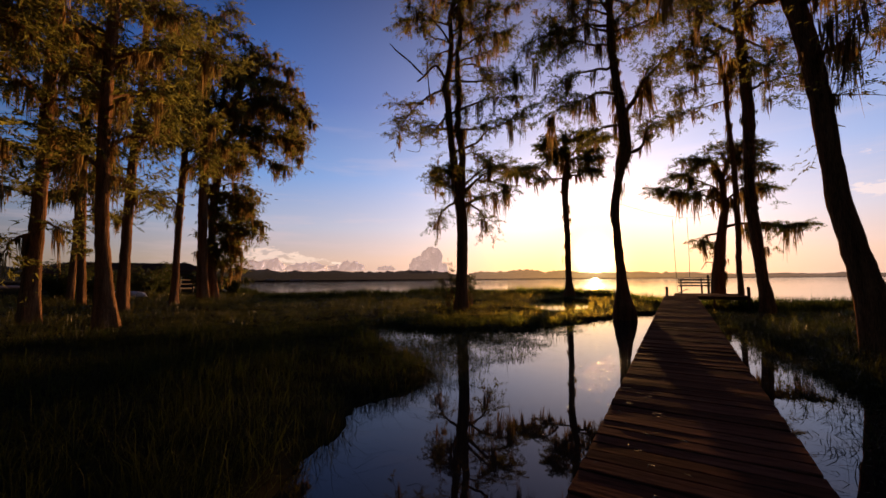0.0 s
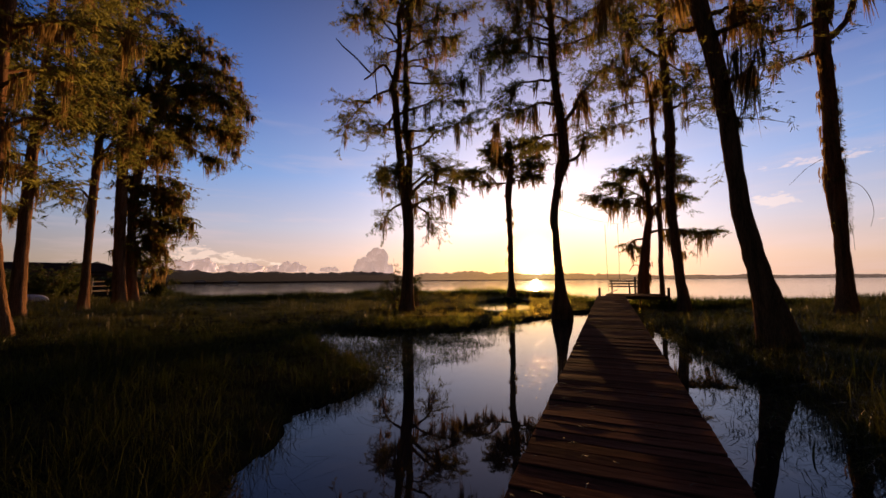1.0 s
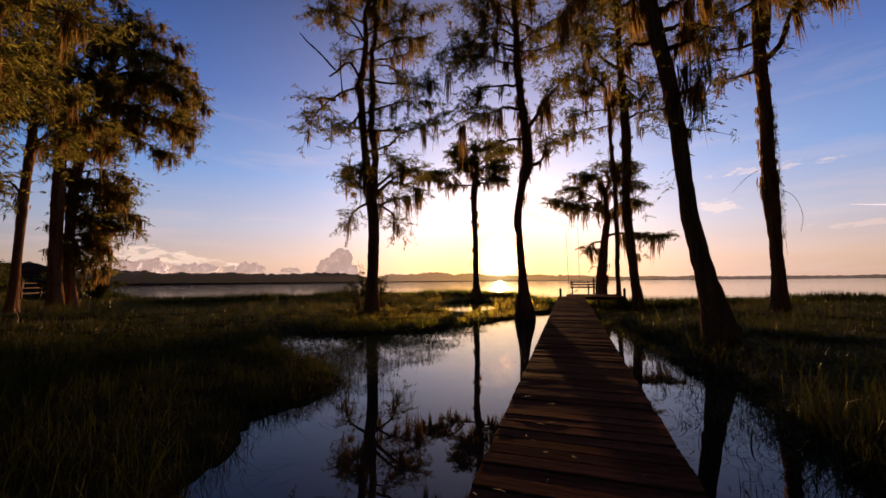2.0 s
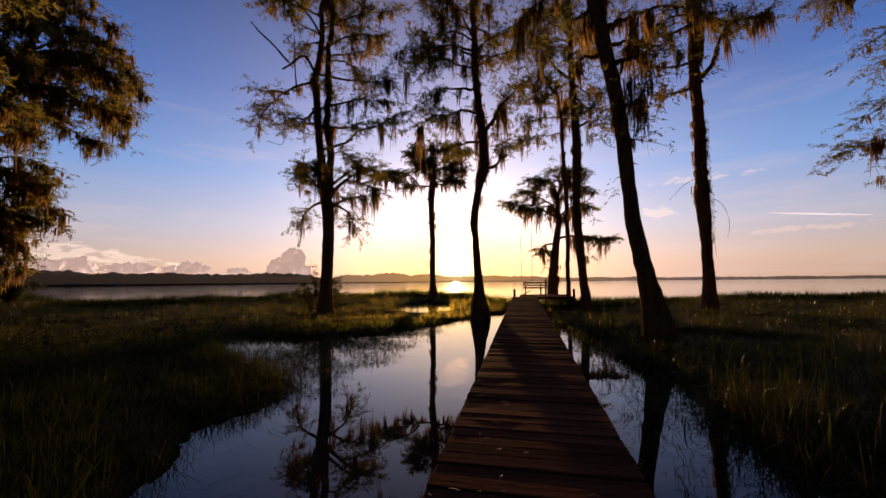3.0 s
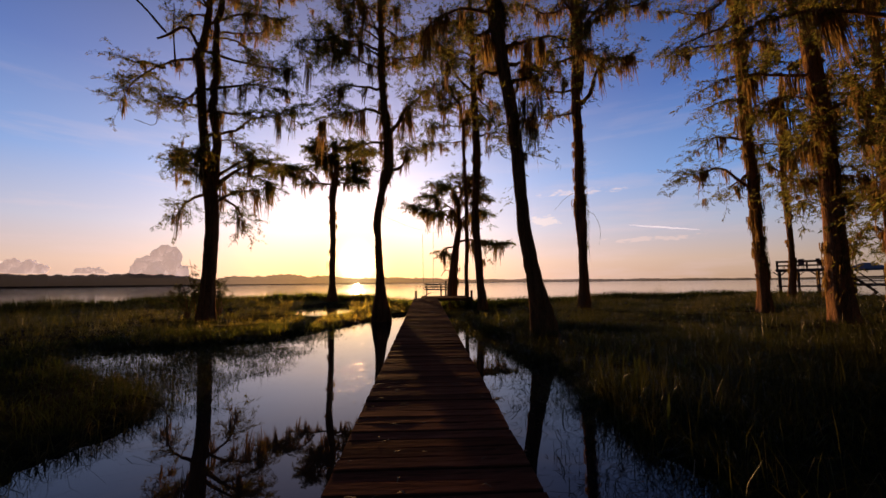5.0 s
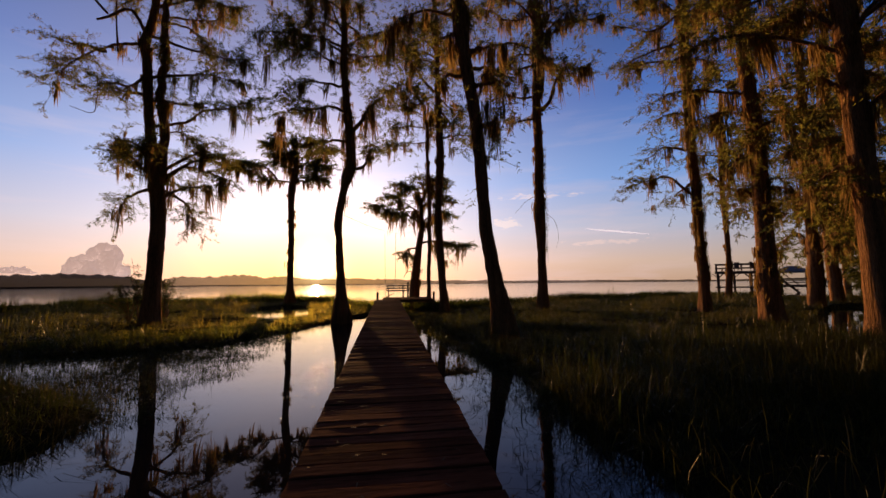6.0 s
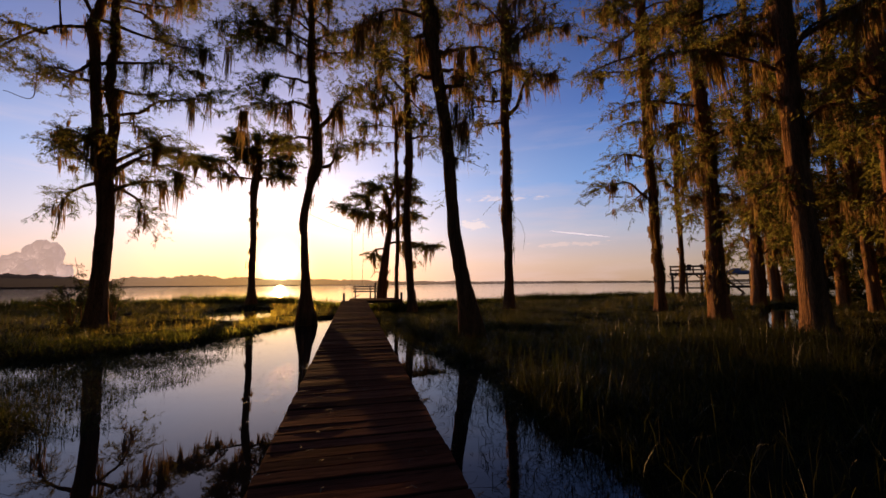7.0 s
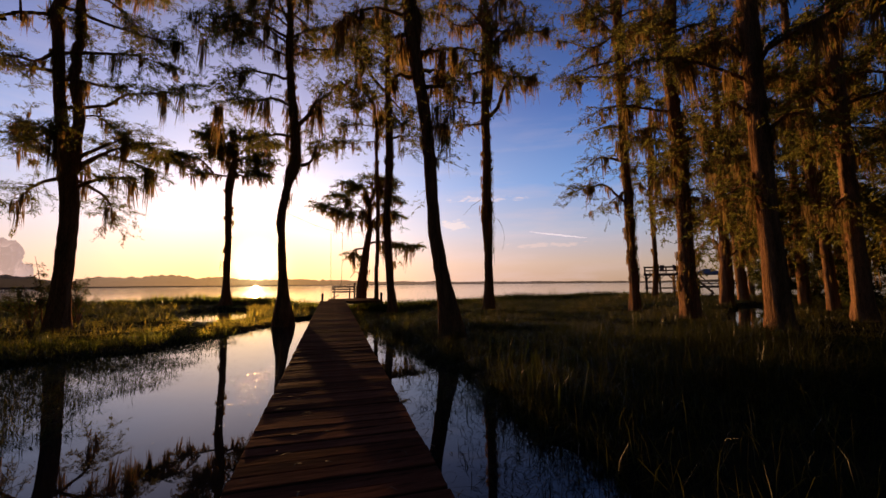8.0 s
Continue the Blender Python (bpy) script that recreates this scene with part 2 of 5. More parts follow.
SHINGLE = mat("brown_shingles", (0.075, 0.04, 0.028), 0.95, 0.3, 2.0, bump=0.5, spec=0.0)
PAINT = mat("white_paint", (0.7, 0.68, 0.64), 0.5, 0.08, 2.0, bump=0.1)
REED = mat("broad_reed", (0.05, 0.065, 0.014), 0.6, 0.3, 2.0, bump=0, translucent=0.4, island=0.3, spec=0.3)
# lighter than the marsh grass: sunlight on the reeds is put into the colour
LIT_REEDY = mat("reedy_grass", (0.036, 0.046, 0.012), 0.4, 0.5, 0.5, bump=0, translucent=0.4, island=0.6, second=(0.070, 0.066, 0.019), spec=0.25, through_gain=1.6, forward=0.4)
STALK = mat("marsh_stalk", (0.026, 0.032, 0.011), 0.7, 0.4, 0.8, bump=0, translucent=0.45, island=0.5, second=(0.065, 0.058, 0.02), spec=0.1, through_gain=1.2)
WET_LEAF = mat("wet_leaf", (0.12, 0.08, 0.04), 0.25, 0.3, 5.0, bump=0, island=0.4, spec=0.6)
STRAW = mat("dead_straw", (0.09, 0.06, 0.034), 0.7, 0.3, 5.0, bump=0, island=0.4, spec=0.3)
PALE_ROOF = mat("pale_roof", (0.42, 0.28, 0.20), 0.8, 0.1, 2.0, bump=0.1)
GLASS = mat("dark_pane", (0.02, 0.022, 0.025), 0.08, 0.1, 1.0, bump=0, spec=0.5)

WATER = bpy.data.materials.new("lake_water")
WATER.use_nodes = True
n, l = WATER.node_tree.nodes, WATER.node_tree.links
b = n["Principled BSDF"]
b.inputs["Base Color"].default_value = (0.012, 0.012, 0.014, 1)
b.inputs["Roughness"].default_value, b.inputs["IOR"].default_value = 0.03, 1.33
tc = n.new("ShaderNodeTexCoord")
mp = n.new("ShaderNodeMapping")
mp.inputs["Scale"].default_value = (0.5, 1.0, 1.0)
wv = n.new("ShaderNodeTexNoise")
wv.inputs["Scale"].default_value, wv.inputs["Detail"].default_value = 1.3, 3
bp = n.new("ShaderNodeBump")
bp.inputs["Strength"].default_value, bp.inputs["Distance"].default_value = 0.05, 0.02
l.new(tc.outputs["Object"], mp.inputs["Vector"])
l.new(mp.outputs["Vector"], wv.inputs["Vector"])
l.new(wv.outputs["Fac"], bp.inputs["Height"])
l.new(bp.outputs["Normal"], b.inputs["Normal"])
span = n.new("ShaderNodeVectorMath")
span.operation = "LENGTH"
l.new(tc.outputs["Object"], span.inputs[0])
for low_, high_, target in ((0.012, 0.07, b.inputs["Roughness"]), (0.03, 0.06, bp.inputs["Strength"])):
    wind = n.new("ShaderNodeMapRange")
    wind.inputs["From Min"].default_value, wind.inputs["From Max"].default_value = 24.0, 60.0
    wind.inputs["To Min"].default_value, wind.inputs["To Max"].default_value = low_, high_
    l.new(span.outputs["Value"], wind.inputs["Value"])
    l.new(wind.outputs["Result"], target)


# ---------------- builders ----------------
def mesh_of(name, verts, tris=None, quads=None, material=None, smooth=False):
    """A mesh from arrays of corners, triangles and quads."""
    me = bpy.data.meshes.new(name)
    verts = np.asarray(verts, np.float32)
    tris = np.zeros((0, 3), np.int32) if tris is None else np.asarray(tris, np.int32).reshape(-1, 3)
    quads = np.zeros((0, 4), np.int32) if quads is None else np.asarray(quads, np.int32).reshape(-1, 4)
    me.vertices.add(len(verts))
    me.vertices.foreach_set("co", verts.ravel())
    me.loops.add(tris.size + quads.size)
    me.loops.foreach_set("vertex_index", np.concatenate([tris.ravel(), quads.ravel()]))
    me.polygons.add(len(tris) + len(quads))
    start = np.concatenate([np.arange(len(tris)) * 3, tris.size + np.arange(len(quads)) * 4])
    me.polygons.foreach_set("loop_start", start.astype(np.int32))
    if smooth:
        me.polygons.foreach_set("use_smooth", np.ones(len(tris) + len(quads), bool))
    me.update(calc_edges=True)
    if material:
        me.materials.append(material)
    return me


def child(name, me, parent, label=""):
    ob = new(name, me)
    ob.parent = parent
    return tagged(ob, label) if label else ob


def part(name, bm, material, parent, label=""):
    """Links a bmesh as one mesh object under a thing or a part."""
    me = bpy.data.meshes.new(name)
    bm.to_mesh(me)
    bm.free()
    me.materials.append(material)
    return child(name, me, parent, label)


def box(bm, size, at=(0, 0, 0), rot=None, bevel=0.008):
    """A bevelled block added to a bmesh."""
    made = bmesh.ops.create_cube(bm, size=1.0)["verts"]
    bmesh.ops.scale(bm, vec=size, verts=made)
    if bevel:
        edges = list({e for v in made for e in v.link_edges})
        made = bmesh.ops.bevel(bm, geom=edges, offset=bevel, segments=1, affect="EDGES")["verts"]
    m = Matrix.Translation(at) @ (rot.to_matrix().to_4x4() if rot else Matrix.Identity(4))
    bmesh.ops.transform(bm, matrix=m, verts=made)
    return bm


def block(name, size, at, material, parent, rot=None, bevel=0.008, label=""):
    return part(name, box(bmesh.new(), size, at, rot, bevel), material, parent, label)


def spline(points, per=6):
    """A smooth line through the points (Catmull-Rom)."""
    p = np.asarray(points, float)
    if len(p) < 3:
        t = np.linspace(0, 1, per + 1)[:, None]
        return p[0] * (1 - t) + p[-1] * t
    q = np.vstack([2 * p[0] - p[1], p, 2 * p[-1] - p[-2]])
    out = []
    for i in range(1, len(q) - 2):
        t = np.linspace(0, 1, per, endpoint=False)[:, None]
        a, b_, c, d = q[i - 1], q[i], q[i + 1], q[i + 2]
        out.append(0.5 * (2 * b_ + (c - a) * t + (2 * a - 5 * b_ + 4 * c - d) * t ** 2 + (3 * b_ - a - 3 * c + d) * t ** 3))
    out.append(p[-1:])
    return np.vstack(out)


def tube(line, radius, sides=8, lumps=0.0, flare=0.0, rng=None):
    """Rings round a line: corners and quads; flare gives the foot of a trunk its buttresses."""
    line, radius = np.asarray(line), np.asarray(radius)
    k = len(line)
    tang = np.gradient(line, axis=0)
    tang /= np.linalg.norm(tang, axis=1)[:, None] + 1e-9
    ref = np.tile([0.0, 1.0, 0.0] if np.mean(np.abs(tang[:, 2])) > 0.6 else [0.0, 0.0, 1.0], (k, 1))
    s = np.cross(tang, ref)
    s /= np.linalg.norm(s, axis=1)[:, None] + 1e-9
    v = np.cross(s, tang)
    a = np.linspace(0, 2 * np.pi, sides, endpoint=False)
    rr = np.tile(radius[:, None], (1, sides))
    if flare:
        foot = np.exp(-np.maximum(line[:, 2], 0) / 0.9)[:, None]
        phase = rng.uniform(0, 6)
        rr = rr * (1 + flare * foot * (np.cos(5 * a + phase) + 0.5 * np.cos(8 * a + 2 * phase))[None, :])
    if flare and lumps:
        ridge = rng.normal(0, 0.045, sides)
        turn_ = np.linspace(0, 4, k)[:, None]
        rr = rr * (1 + np.interp((np.arange(sides)[None, :] + turn_) % sides, np.arange(sides + 1), np.append(ridge, ridge[0])))
    if lumps:
        low = rng.normal(0, lumps, (k, sides))
        rr = rr * (1 + low)
        rr *= 1 + 0.5 * lumps * np.repeat(rng.normal(0, 1, (1, sides)), k, 0)
    verts = line[:, None] + rr[..., None] * (np.cos(a)[None, :, None] * s[:, None] + np.sin(a)[None, :, None] * v[:, None])
    verts = verts.reshape(-1, 3)
    i, j = np.meshgrid(np.arange(k - 1), np.arange(sides), indexing="ij")
    q = np.stack([i * sides + j, (i + 1) * sides + j, (i + 1) * sides + (j + 1) % sides, i * sides + (j + 1) % sides], -1).reshape(-1, 4)
    return verts, q


def leaves(centres, axes, size, rng, flat=0.55):
    """Small feathery leaves: one narrow kite at each place, along its twig's way."""
    m = len(centres)
    d = axes + rng.normal(0, 0.75, (m, 3)) * (1, 1, flat)
    d /= np.linalg.norm(d, axis=1)[:, None] + 1e-9
    up = rng.normal(0, 1.0, (m, 3)) + (0, 0, 0.35)
    s = np.cross(d, up)
    s /= np.linalg.norm(s, axis=1)[:, None] + 1e-9
    ln = size * rng.uniform(0.6, 1.5, m)[:, None]
    wd = ln * rng.uniform(0.09, 0.19, m)[:, None]
    droop = np.zeros((m, 3))
    droop[:, 2] = -0.25 * ln[:, 0]
    v = np.stack([centres - s * wd * 0.9, centres + s * wd * 0.9, centres + d * ln + droop], 1)
    return v.reshape(-1, 3), np.arange(m * 3).reshape(-1, 3)


def strands(roots, length, width, rng):
    """Hanging moss: thin tapering strips of three pieces from each root."""
    m = len(roots)
    ln = length * rng.uniform(0.55, 1.15, m)
    w = width * rng.uniform(0.6, 1.5, m)
    a = rng.uniform(0, np.pi, m)
    side = np.stack([np.cos(a), np.sin(a), np.zeros(m)], 1)
    sway = rng.normal(0, 0.035, (m, 3)) + rng.normal(0, 0.03, (1, 3))
    lv = []
    for f, wf in ((0, 0.6), (0.5, 1.0), (1.0, 0.0)):
        c = roots + sway * (f * ln)[:, None] * 2 + rng.normal(0, 0.012, (m, 3)) * f
        c = c - np.stack([np.zeros(m), np.zeros(m), ln * f], 1)
        lv += [c - side * (w * wf)[:, None], c + side * (w * wf)[:, None]] if wf else [c]
    v = np.stack(lv, 1)
    o = np.arange(m)[:, None] * 5
    return v.reshape(-1, 3), o + [0, 1, 3, 2], o + [2, 3, 4]


def beard(root, length, rng, coarse=1.0):
    """One hanging beard of moss: many strands, longest in its middle; far off, fewer and broader."""
    m = int((10 + 22 * length) / coarse)
    wide = 0.03 + 0.05 * min(length, 1.3)
    off = rng.normal(0, wide, (m, 3)) * (1, 1, 0.3)
    near = np.exp(-(np.hypot(off[:, 0], off[:, 1]) / (1.6 * wide)) ** 2)
    return strands(root + off, length * (0.35 + 0.65 * near), 0.0135 * coarse, rng)


def join_strands(pieces):
    vs, qs, ts, k = [], [], [], 0
    for v, q, t in pieces:
        vs.append(v)
        qs.append(q + k)
        ts.append(t + k)
        k += len(v)
    return np.vstack(vs), np.vstack(ts), np.vstack(qs)


def join(pieces):
    vs, qs, k = [], [], 0
    for v, q in pieces:
        vs.append(v)
        qs.append(q + k)
        k += len(v)
    return np.vstack(vs), np.vstack(qs)


TREES = []
HEAD = 1.55  # a walker's eye over the water


def cypress(at, trunk, limbs, top=18.0, bushy=1.0, flat=0.6, fill=12, seed=1, leafy=1.0, mossy=1.0, spread=3.0, low=None, bare=None, leaf=0.095, shaggy=1.5, shag_from=0.3, vine=None, skirt=(), twig=1.0, stems=(), stout=(), label=""):
    """A bald cypress: trunk and limbs given as (aside, up) seen from the boardwalk, its upper crown grown at random."""
    rng = np.random.default_rng(seed)
    away = np.array([at[0], at[1], 0.0]) / math.hypot(*at)
    side = np.array([away[1], -away[0], 0.0])
    coarse = max(1.0, math.hypot(*at) / 15.0)
    root = new("cypress_tree")
    TREES.append(root)
    root.location = (at[0], at[1], 0)
    tagged(root, label or "tall bald cypress hung with Spanish moss at the marsh edge", "tree", "cypress trees by the lake")
    tk = np.array(trunk)
    line3 = side * tk[:, :1] + np.array([0, 0, 1.0]) * tk[:, 1:2] + away * (0.05 * tk[:, :1])
    rad = tk[:, 2]
    if top > tk[-1, 1] + 0.8:
        last = line3[-1]
        lean = (line3[-1] - line3[-3]) / max(0.5, tk[-1, 1] - tk[-3, 1])
        lean[2] = 1
        steps = np.linspace(0.35, 1, 3)
        line3 = np.vstack([line3] + [last + lean * (top - tk[-1, 1]) * s_ + rng.normal(0, 0.12, 3) for s_ in steps])
        rad = np.concatenate([rad, tk[-1, 2] * np.array([0.8, 0.5, 0.12])])
    line3[0, 2] = -0.35
    fine = spline(np.hstack([line3, rad[:, None]]), 7)
    along = np.append(0, np.cumsum(np.linalg.norm(np.diff(fine[:, :3], axis=0), axis=1)))
    even = np.linspace(0, along[-1], int(along[-1] / 0.24) + 2)
    fine = np.stack([np.interp(even, along, fine[:, k]) for k in range(4)], 1)
    pts = fine[:, :3].copy()
    pts[3:] += rng.normal(0, 0.007, pts[3:].shape) * (1, 1, 0)
    v, q = tube(pts, np.maximum(fine[:, 3], 0.015), 24, 0.022, 0.16, rng)
    child("trunk", mesh_of("trunk", v, None, q, BARK, True), root)
    branches = []
    for i, lm in enumerate(limbs):
        lm = np.array(lm)
        depth = rng.uniform(-0.7, 0.7)
        if i in stems or (bare and i in bare):
            depth *= 0.2
        out = depth * (lm[:, :1] - lm[0, 0])
        grown = 1 + out / math.hypot(*at)
        p = side * lm[:, :1] * grown + np.array([0, 0, 1.0]) * (HEAD + (lm[:, 1:2] - HEAD) * grown) + away * (out + 0.05 * lm[0, 0])
        j = np.argmin(np.abs(fine[:, 2] - lm[0, 1]))
        if np.linalg.norm(p[0] - fine[j, :3]) < 0.6:
            p[0] = p[0] * 0.3 + fine[j, :3] * 0.7
        r0 = fine[j, 3] * 0.75 if i in stems else min(0.12, fine[j, 3] * 0.55) if i in stout else min(0.075, fine[j, 3] * 0.4)
        if bare and i in bare:
            r0 = bare[i]
        branches.append((spline(p, 6), r0, not (bare and i in bare), i in stems))
    lo = low if low is not None else tk[-1, 1] * 0.75
    for i in range(fill):
        z = lo + (top - lo) * (i + rng.uniform(0, 1)) / fill
        j = np.argmin(np.abs(fine[:, 2] - z))
        az = i * 2.4 + rng.uniform(-0.5, 0.5)
        f = (z - lo) / max(0.1, top - lo)
        ln = spread * (1.0 - 0.55 * f) * rng.uniform(0.6, 1.15)
        d = np.array([math.cos(az), math.sin(az), 0])
        rise = rng.uniform(0.05, 0.5)
        p0 = fine[j, :3]
        p = np.array([p0, p0 + d * ln * 0.4 + (0, 0, ln * rise * 0.6), p0 + d * ln * 0.75 + (0, 0, ln * rise * 0.75), p0 + d * ln + (0, 0, ln * rise * 0.55)])
        branches.append((spline(p, 5), min(0.065, fine[j, 3] * 0.45), True, False))
    for z0, z1, count, reach, lean in skirt:
        for i in range(count):
            z = z0 + (z1 - z0) * (i + rng.uniform(0, 1)) / count
            j = np.argmin(np.abs(fine[:, 2] - z))
            az = i * 2.4 + rng.uniform(-0.6, 0.6)
            d = side * (math.cos(az) + lean) + away * math.sin(az) * 0.8
            ln = reach * rng.uniform(0.55, 1.1)
            p0 = fine[j, :3]
            p = np.array([p0, p0 + d * ln * 0.35 + (0, 0, ln * rng.uniform(0.25, 0.5)), p0 + d * ln * 0.75 + (0, 0, ln * rng.uniform(0.2, 0.45)), p0 + d * ln + (0, 0, ln * rng.uniform(-0.2, 0.15))])
            branches.append((spline(p, 5), min(0.045, fine[j, 3] * 0.4), True, False))
    twigs, lv, mv = [], [], []
    for pts, r0, green, stem in branches:
        k = len(pts)
        wob = rng.normal(0, 0.045 if green else 0.012, pts.shape)
        wob[0] = 0
        pts = pts + np.cumsum(wob, 0) * 0.5
        taper = np.linspace(1, 0.55 if stem else 0.16 if green else 0.5, k)
        child("limb", mesh_of("limb", *[(a_, None, b_) for a_, b_ in [tube(pts, r0 * taper, 8, 0.08, 0, rng)]][0], BARK, True), root)
        ln = np.linalg.norm(np.diff(pts, axis=0), axis=1).sum()
        if mossy and green:
            for ci in rng.integers(int(k * 0.15), k, int(1.7 * ln * mossy) + 1):
                mv.append(beard(pts[ci], min(1.9, rng.gamma(1.7, 0.42) + 0.2), rng, coarse))
        if not green:
            continue
        for _ in range(int((8.0 * ln + 5) * bushy)):
            f = rng.uniform(0.25, 1.0) ** 0.8
            x = f * (k - 1)
            i0 = min(int(x), k - 2)
            start = pts[i0] + (pts[i0 + 1] - pts[i0]) * (x - i0)
            fwd = pts[i0 + 1] - pts[i0]
            fwd = fwd / (np.linalg.norm(fwd) + 1e-9)
            d = fwd * 0.55 + rng.normal(0, 0.8, 3) * (1, 1, flat)
            d /= np.linalg.norm(d)
            tl = twig * rng.uniform(0.35, 1.5) * (1.15 - 0.3 * f)
            e = start + d * tl + (0, 0, -0.18 * tl * tl)
            mid = (start + e) / 2 + rng.normal(0, 0.04, 3) + (0, 0, 0.06 * tl)
            tp = np.array([start, mid, e])
            twigs.append(tube(tp, np.linspace(0.012, 0.004, len(tp)), 3))
            cnt = int(74 * tl * leafy) + 2
            knots = np.append(rng.uniform(0.15, 1.0, int(4 * tl) + 2), 1.0)
            spray = d * 0.6 + rng.normal(0, 0.9, (len(knots), 3)) * (1, 1, 0.22)
            spray *= (rng.uniform(0.18, 0.55, len(knots)) * twig / np.linalg.norm(spray, axis=1))[:, None]
            pick = rng.integers(0, len(knots), cnt)
            fr, u = knots[pick][:, None], rng.uniform(0, 1, (cnt, 1))
            c = start * (1 - fr) + e * fr + spray[pick] * u + rng.normal(0, 0.03, (cnt, 3)) + (0, 0, 0.03) - u * u * (0, 0, 0.07)
            lv.append(leaves(c, spray[pick] / np.linalg.norm(spray[pick], axis=1)[:, None], leaf, rng))
            if rng.uniform() < 0.11 * mossy:
                fr = rng.uniform(0.2, 1.0)
                mv.append(beard(start * (1 - fr) + e * fr, min(1.3, rng.gamma(1.5, 0.26) + 0.1), rng, coarse))
    if vine:
        z0, z1, cnt = vine
        cnt = int(cnt * 1.5)
        zz = rng.uniform(z0, z1, cnt)
        aa = rng.normal(0, 0.9, cnt)
        rr_ = np.interp(zz, fine[:, 2], fine[:, 3]) * rng.uniform(0.95, 1.5, cnt)
        cx_, cy_ = np.interp(zz, fine[:, 2], fine[:, 0]), np.interp(zz, fine[:, 2], fine[:, 1])
        ways = side[None] * np.cos(aa)[:, None] - away[None] * np.sin(aa)[:, None]
        v, q = leaves(np.stack([cx_, cy_, zz], 1) + ways * rr_[:, None], ways + (0, 0, -0.4), 0.07, rng)
        tagged(child("vine", mesh_of("vine", v, q, None, LEAF), root, "leafy vine climbing the trunk"), kind="stuff")
    if shaggy:
        for _ in range(int(shaggy * top)):
            j = rng.integers(int(len(fine) * shag_from), len(fine) - 2)
            a_ = rng.uniform(0, 6.28)
            mv.append(beard(fine[j, :3] + np.array([math.cos(a_), math.sin(a_), 0]) * fine[j, 3] * 1.02, rng.gamma(2.0, 0.2) + 0.15, rng, coarse))
    if twigs:
        v, q = join(twigs)
        tagged(child("twig_mass", mesh_of("twig_mass", v, None, q, BARK), root), kind="stuff")
        v, q = join(lv)
        tagged(child("crown", mesh_of("crown", v, q, None, LEAF), root), kind="stuff")
    if mv:
        v, t, q = join_strands(mv)
        tagged(child("moss", mesh_of("moss", v, t, q, MOSS), root, "grey-brown hanging Spanish moss"), kind="stuff")
    return root


# ---------------- ground and water ----------------
SHORE_AZ = [-180, -100, -66, -61, -57, -46, -35, -22, -10, -3, 3, 11, 27, 41, 60, 80, 110, 180]
SHORE_R = [400, 400, 220, 60, 36, 33, 36, 37, 35, 27, 25, 26, 35, 44, 52, 70, 400, 400]
FAR_AZ = [-180, -66, -60, -45, -35, -20, -8, 0, 30, 60, 80, 110, 180]
FAR_R = [400, 230, 300, 370, 450, 640, 800, 950, 1900, 2000, 1500, 400, 400]


def pool(x, y, cx, cy, rx, ry, turn=0.0):
    """Below 1 inside an elliptic pool."""
    c, s = math.cos(turn), math.sin(turn)
    u, v = (x - cx) * c + (y - cy) * s, -(x - cx) * s + (y - cy) * c
    return np.sqrt((u / rx) ** 2 + (v / ry) ** 2)


def rough(x, y):
    return 0.5 * np.sin(0.9 * x + 1.3 * np.sin(0.7 * y)) + 0.5 * np.sin(1.1 * y + 1.7 * np.sin(0.6 * x + 1)) + 0.4 * np.sin(2.3 * x + 2.9 * y) * np.sin(2.1 * x - 1.7 * y)


# the waterline of the pond that the boardwalk crosses, and of the reedy shallows beside it
POND = [(-0.2, 19.7), (-1.0, 19.0), (-1.9, 17.3), (-3.1, 13.9), (-4.4, 10.8), (-6.4, 9.8), (-8.6, 9.9), (-7.6, 8.1), (-4.9, 6.2), (-3.5, 5.2),
        (-3.3, 3.4), (-3.05, 2.5), (-2.5, 1.7), (-1.7, 0.4), (-1.4, -3.0), (0.0, -3.4), (1.2, -3.0), (1.3, 0.2), (1.75, 1.4), (2.05, 2.4), (2.15, 3.5),
        (2.2, 4.9), (2.15, 6.0), (2.0, 8.0), (1.9, 10.0), (1.7, 12.2), (1.35, 14.2), (0.9, 16.2), (0.5, 18.4)]


def from_outline(x, y, ring):
    """Metres from a closed outline, below 0 inside it."""
    x, y = np.asarray(x, float), np.asarray(y, float)
    best, inside = np.full(x.shape, 1e9), np.zeros(x.shape, bool)
    for (ax, ay), (bx, by) in zip(ring, ring[1:] + ring[:1]):
        ex, ey = bx - ax, by - ay
        f = np.clip(((x - ax) * ex + (y - ay) * ey) / (ex * ex + ey * ey), 0, 1)
        best = np.minimum(best, np.hypot(x - ax - f * ex, y - ay - f * ey))
        if ay != by:
            inside ^= ((ay > y) != (by > y)) & (x < ax + (y - ay) * ex / ey)
    return np.where(inside, -best, best)


def wet(x, y):
    """How far inside open marsh water: below 0.35 is water, above is land."""
    w = np.minimum.reduce([
        from_outline(x, y, POND) * 0.9 + 0.35,
        (pool(x, y, -5.9, 22.4, 1.35, 3.9, 0.26) - 1) * 1.6,
        (pool(x, y, 19.0, 13.5, 0.75, 7.0, -0.96) - 1) * 1.5])
    return w + 0.12 * rough(x * 1.6, y * 1.6) + 0.10 * rough(x * 4.7 + 2, y * 4.7)


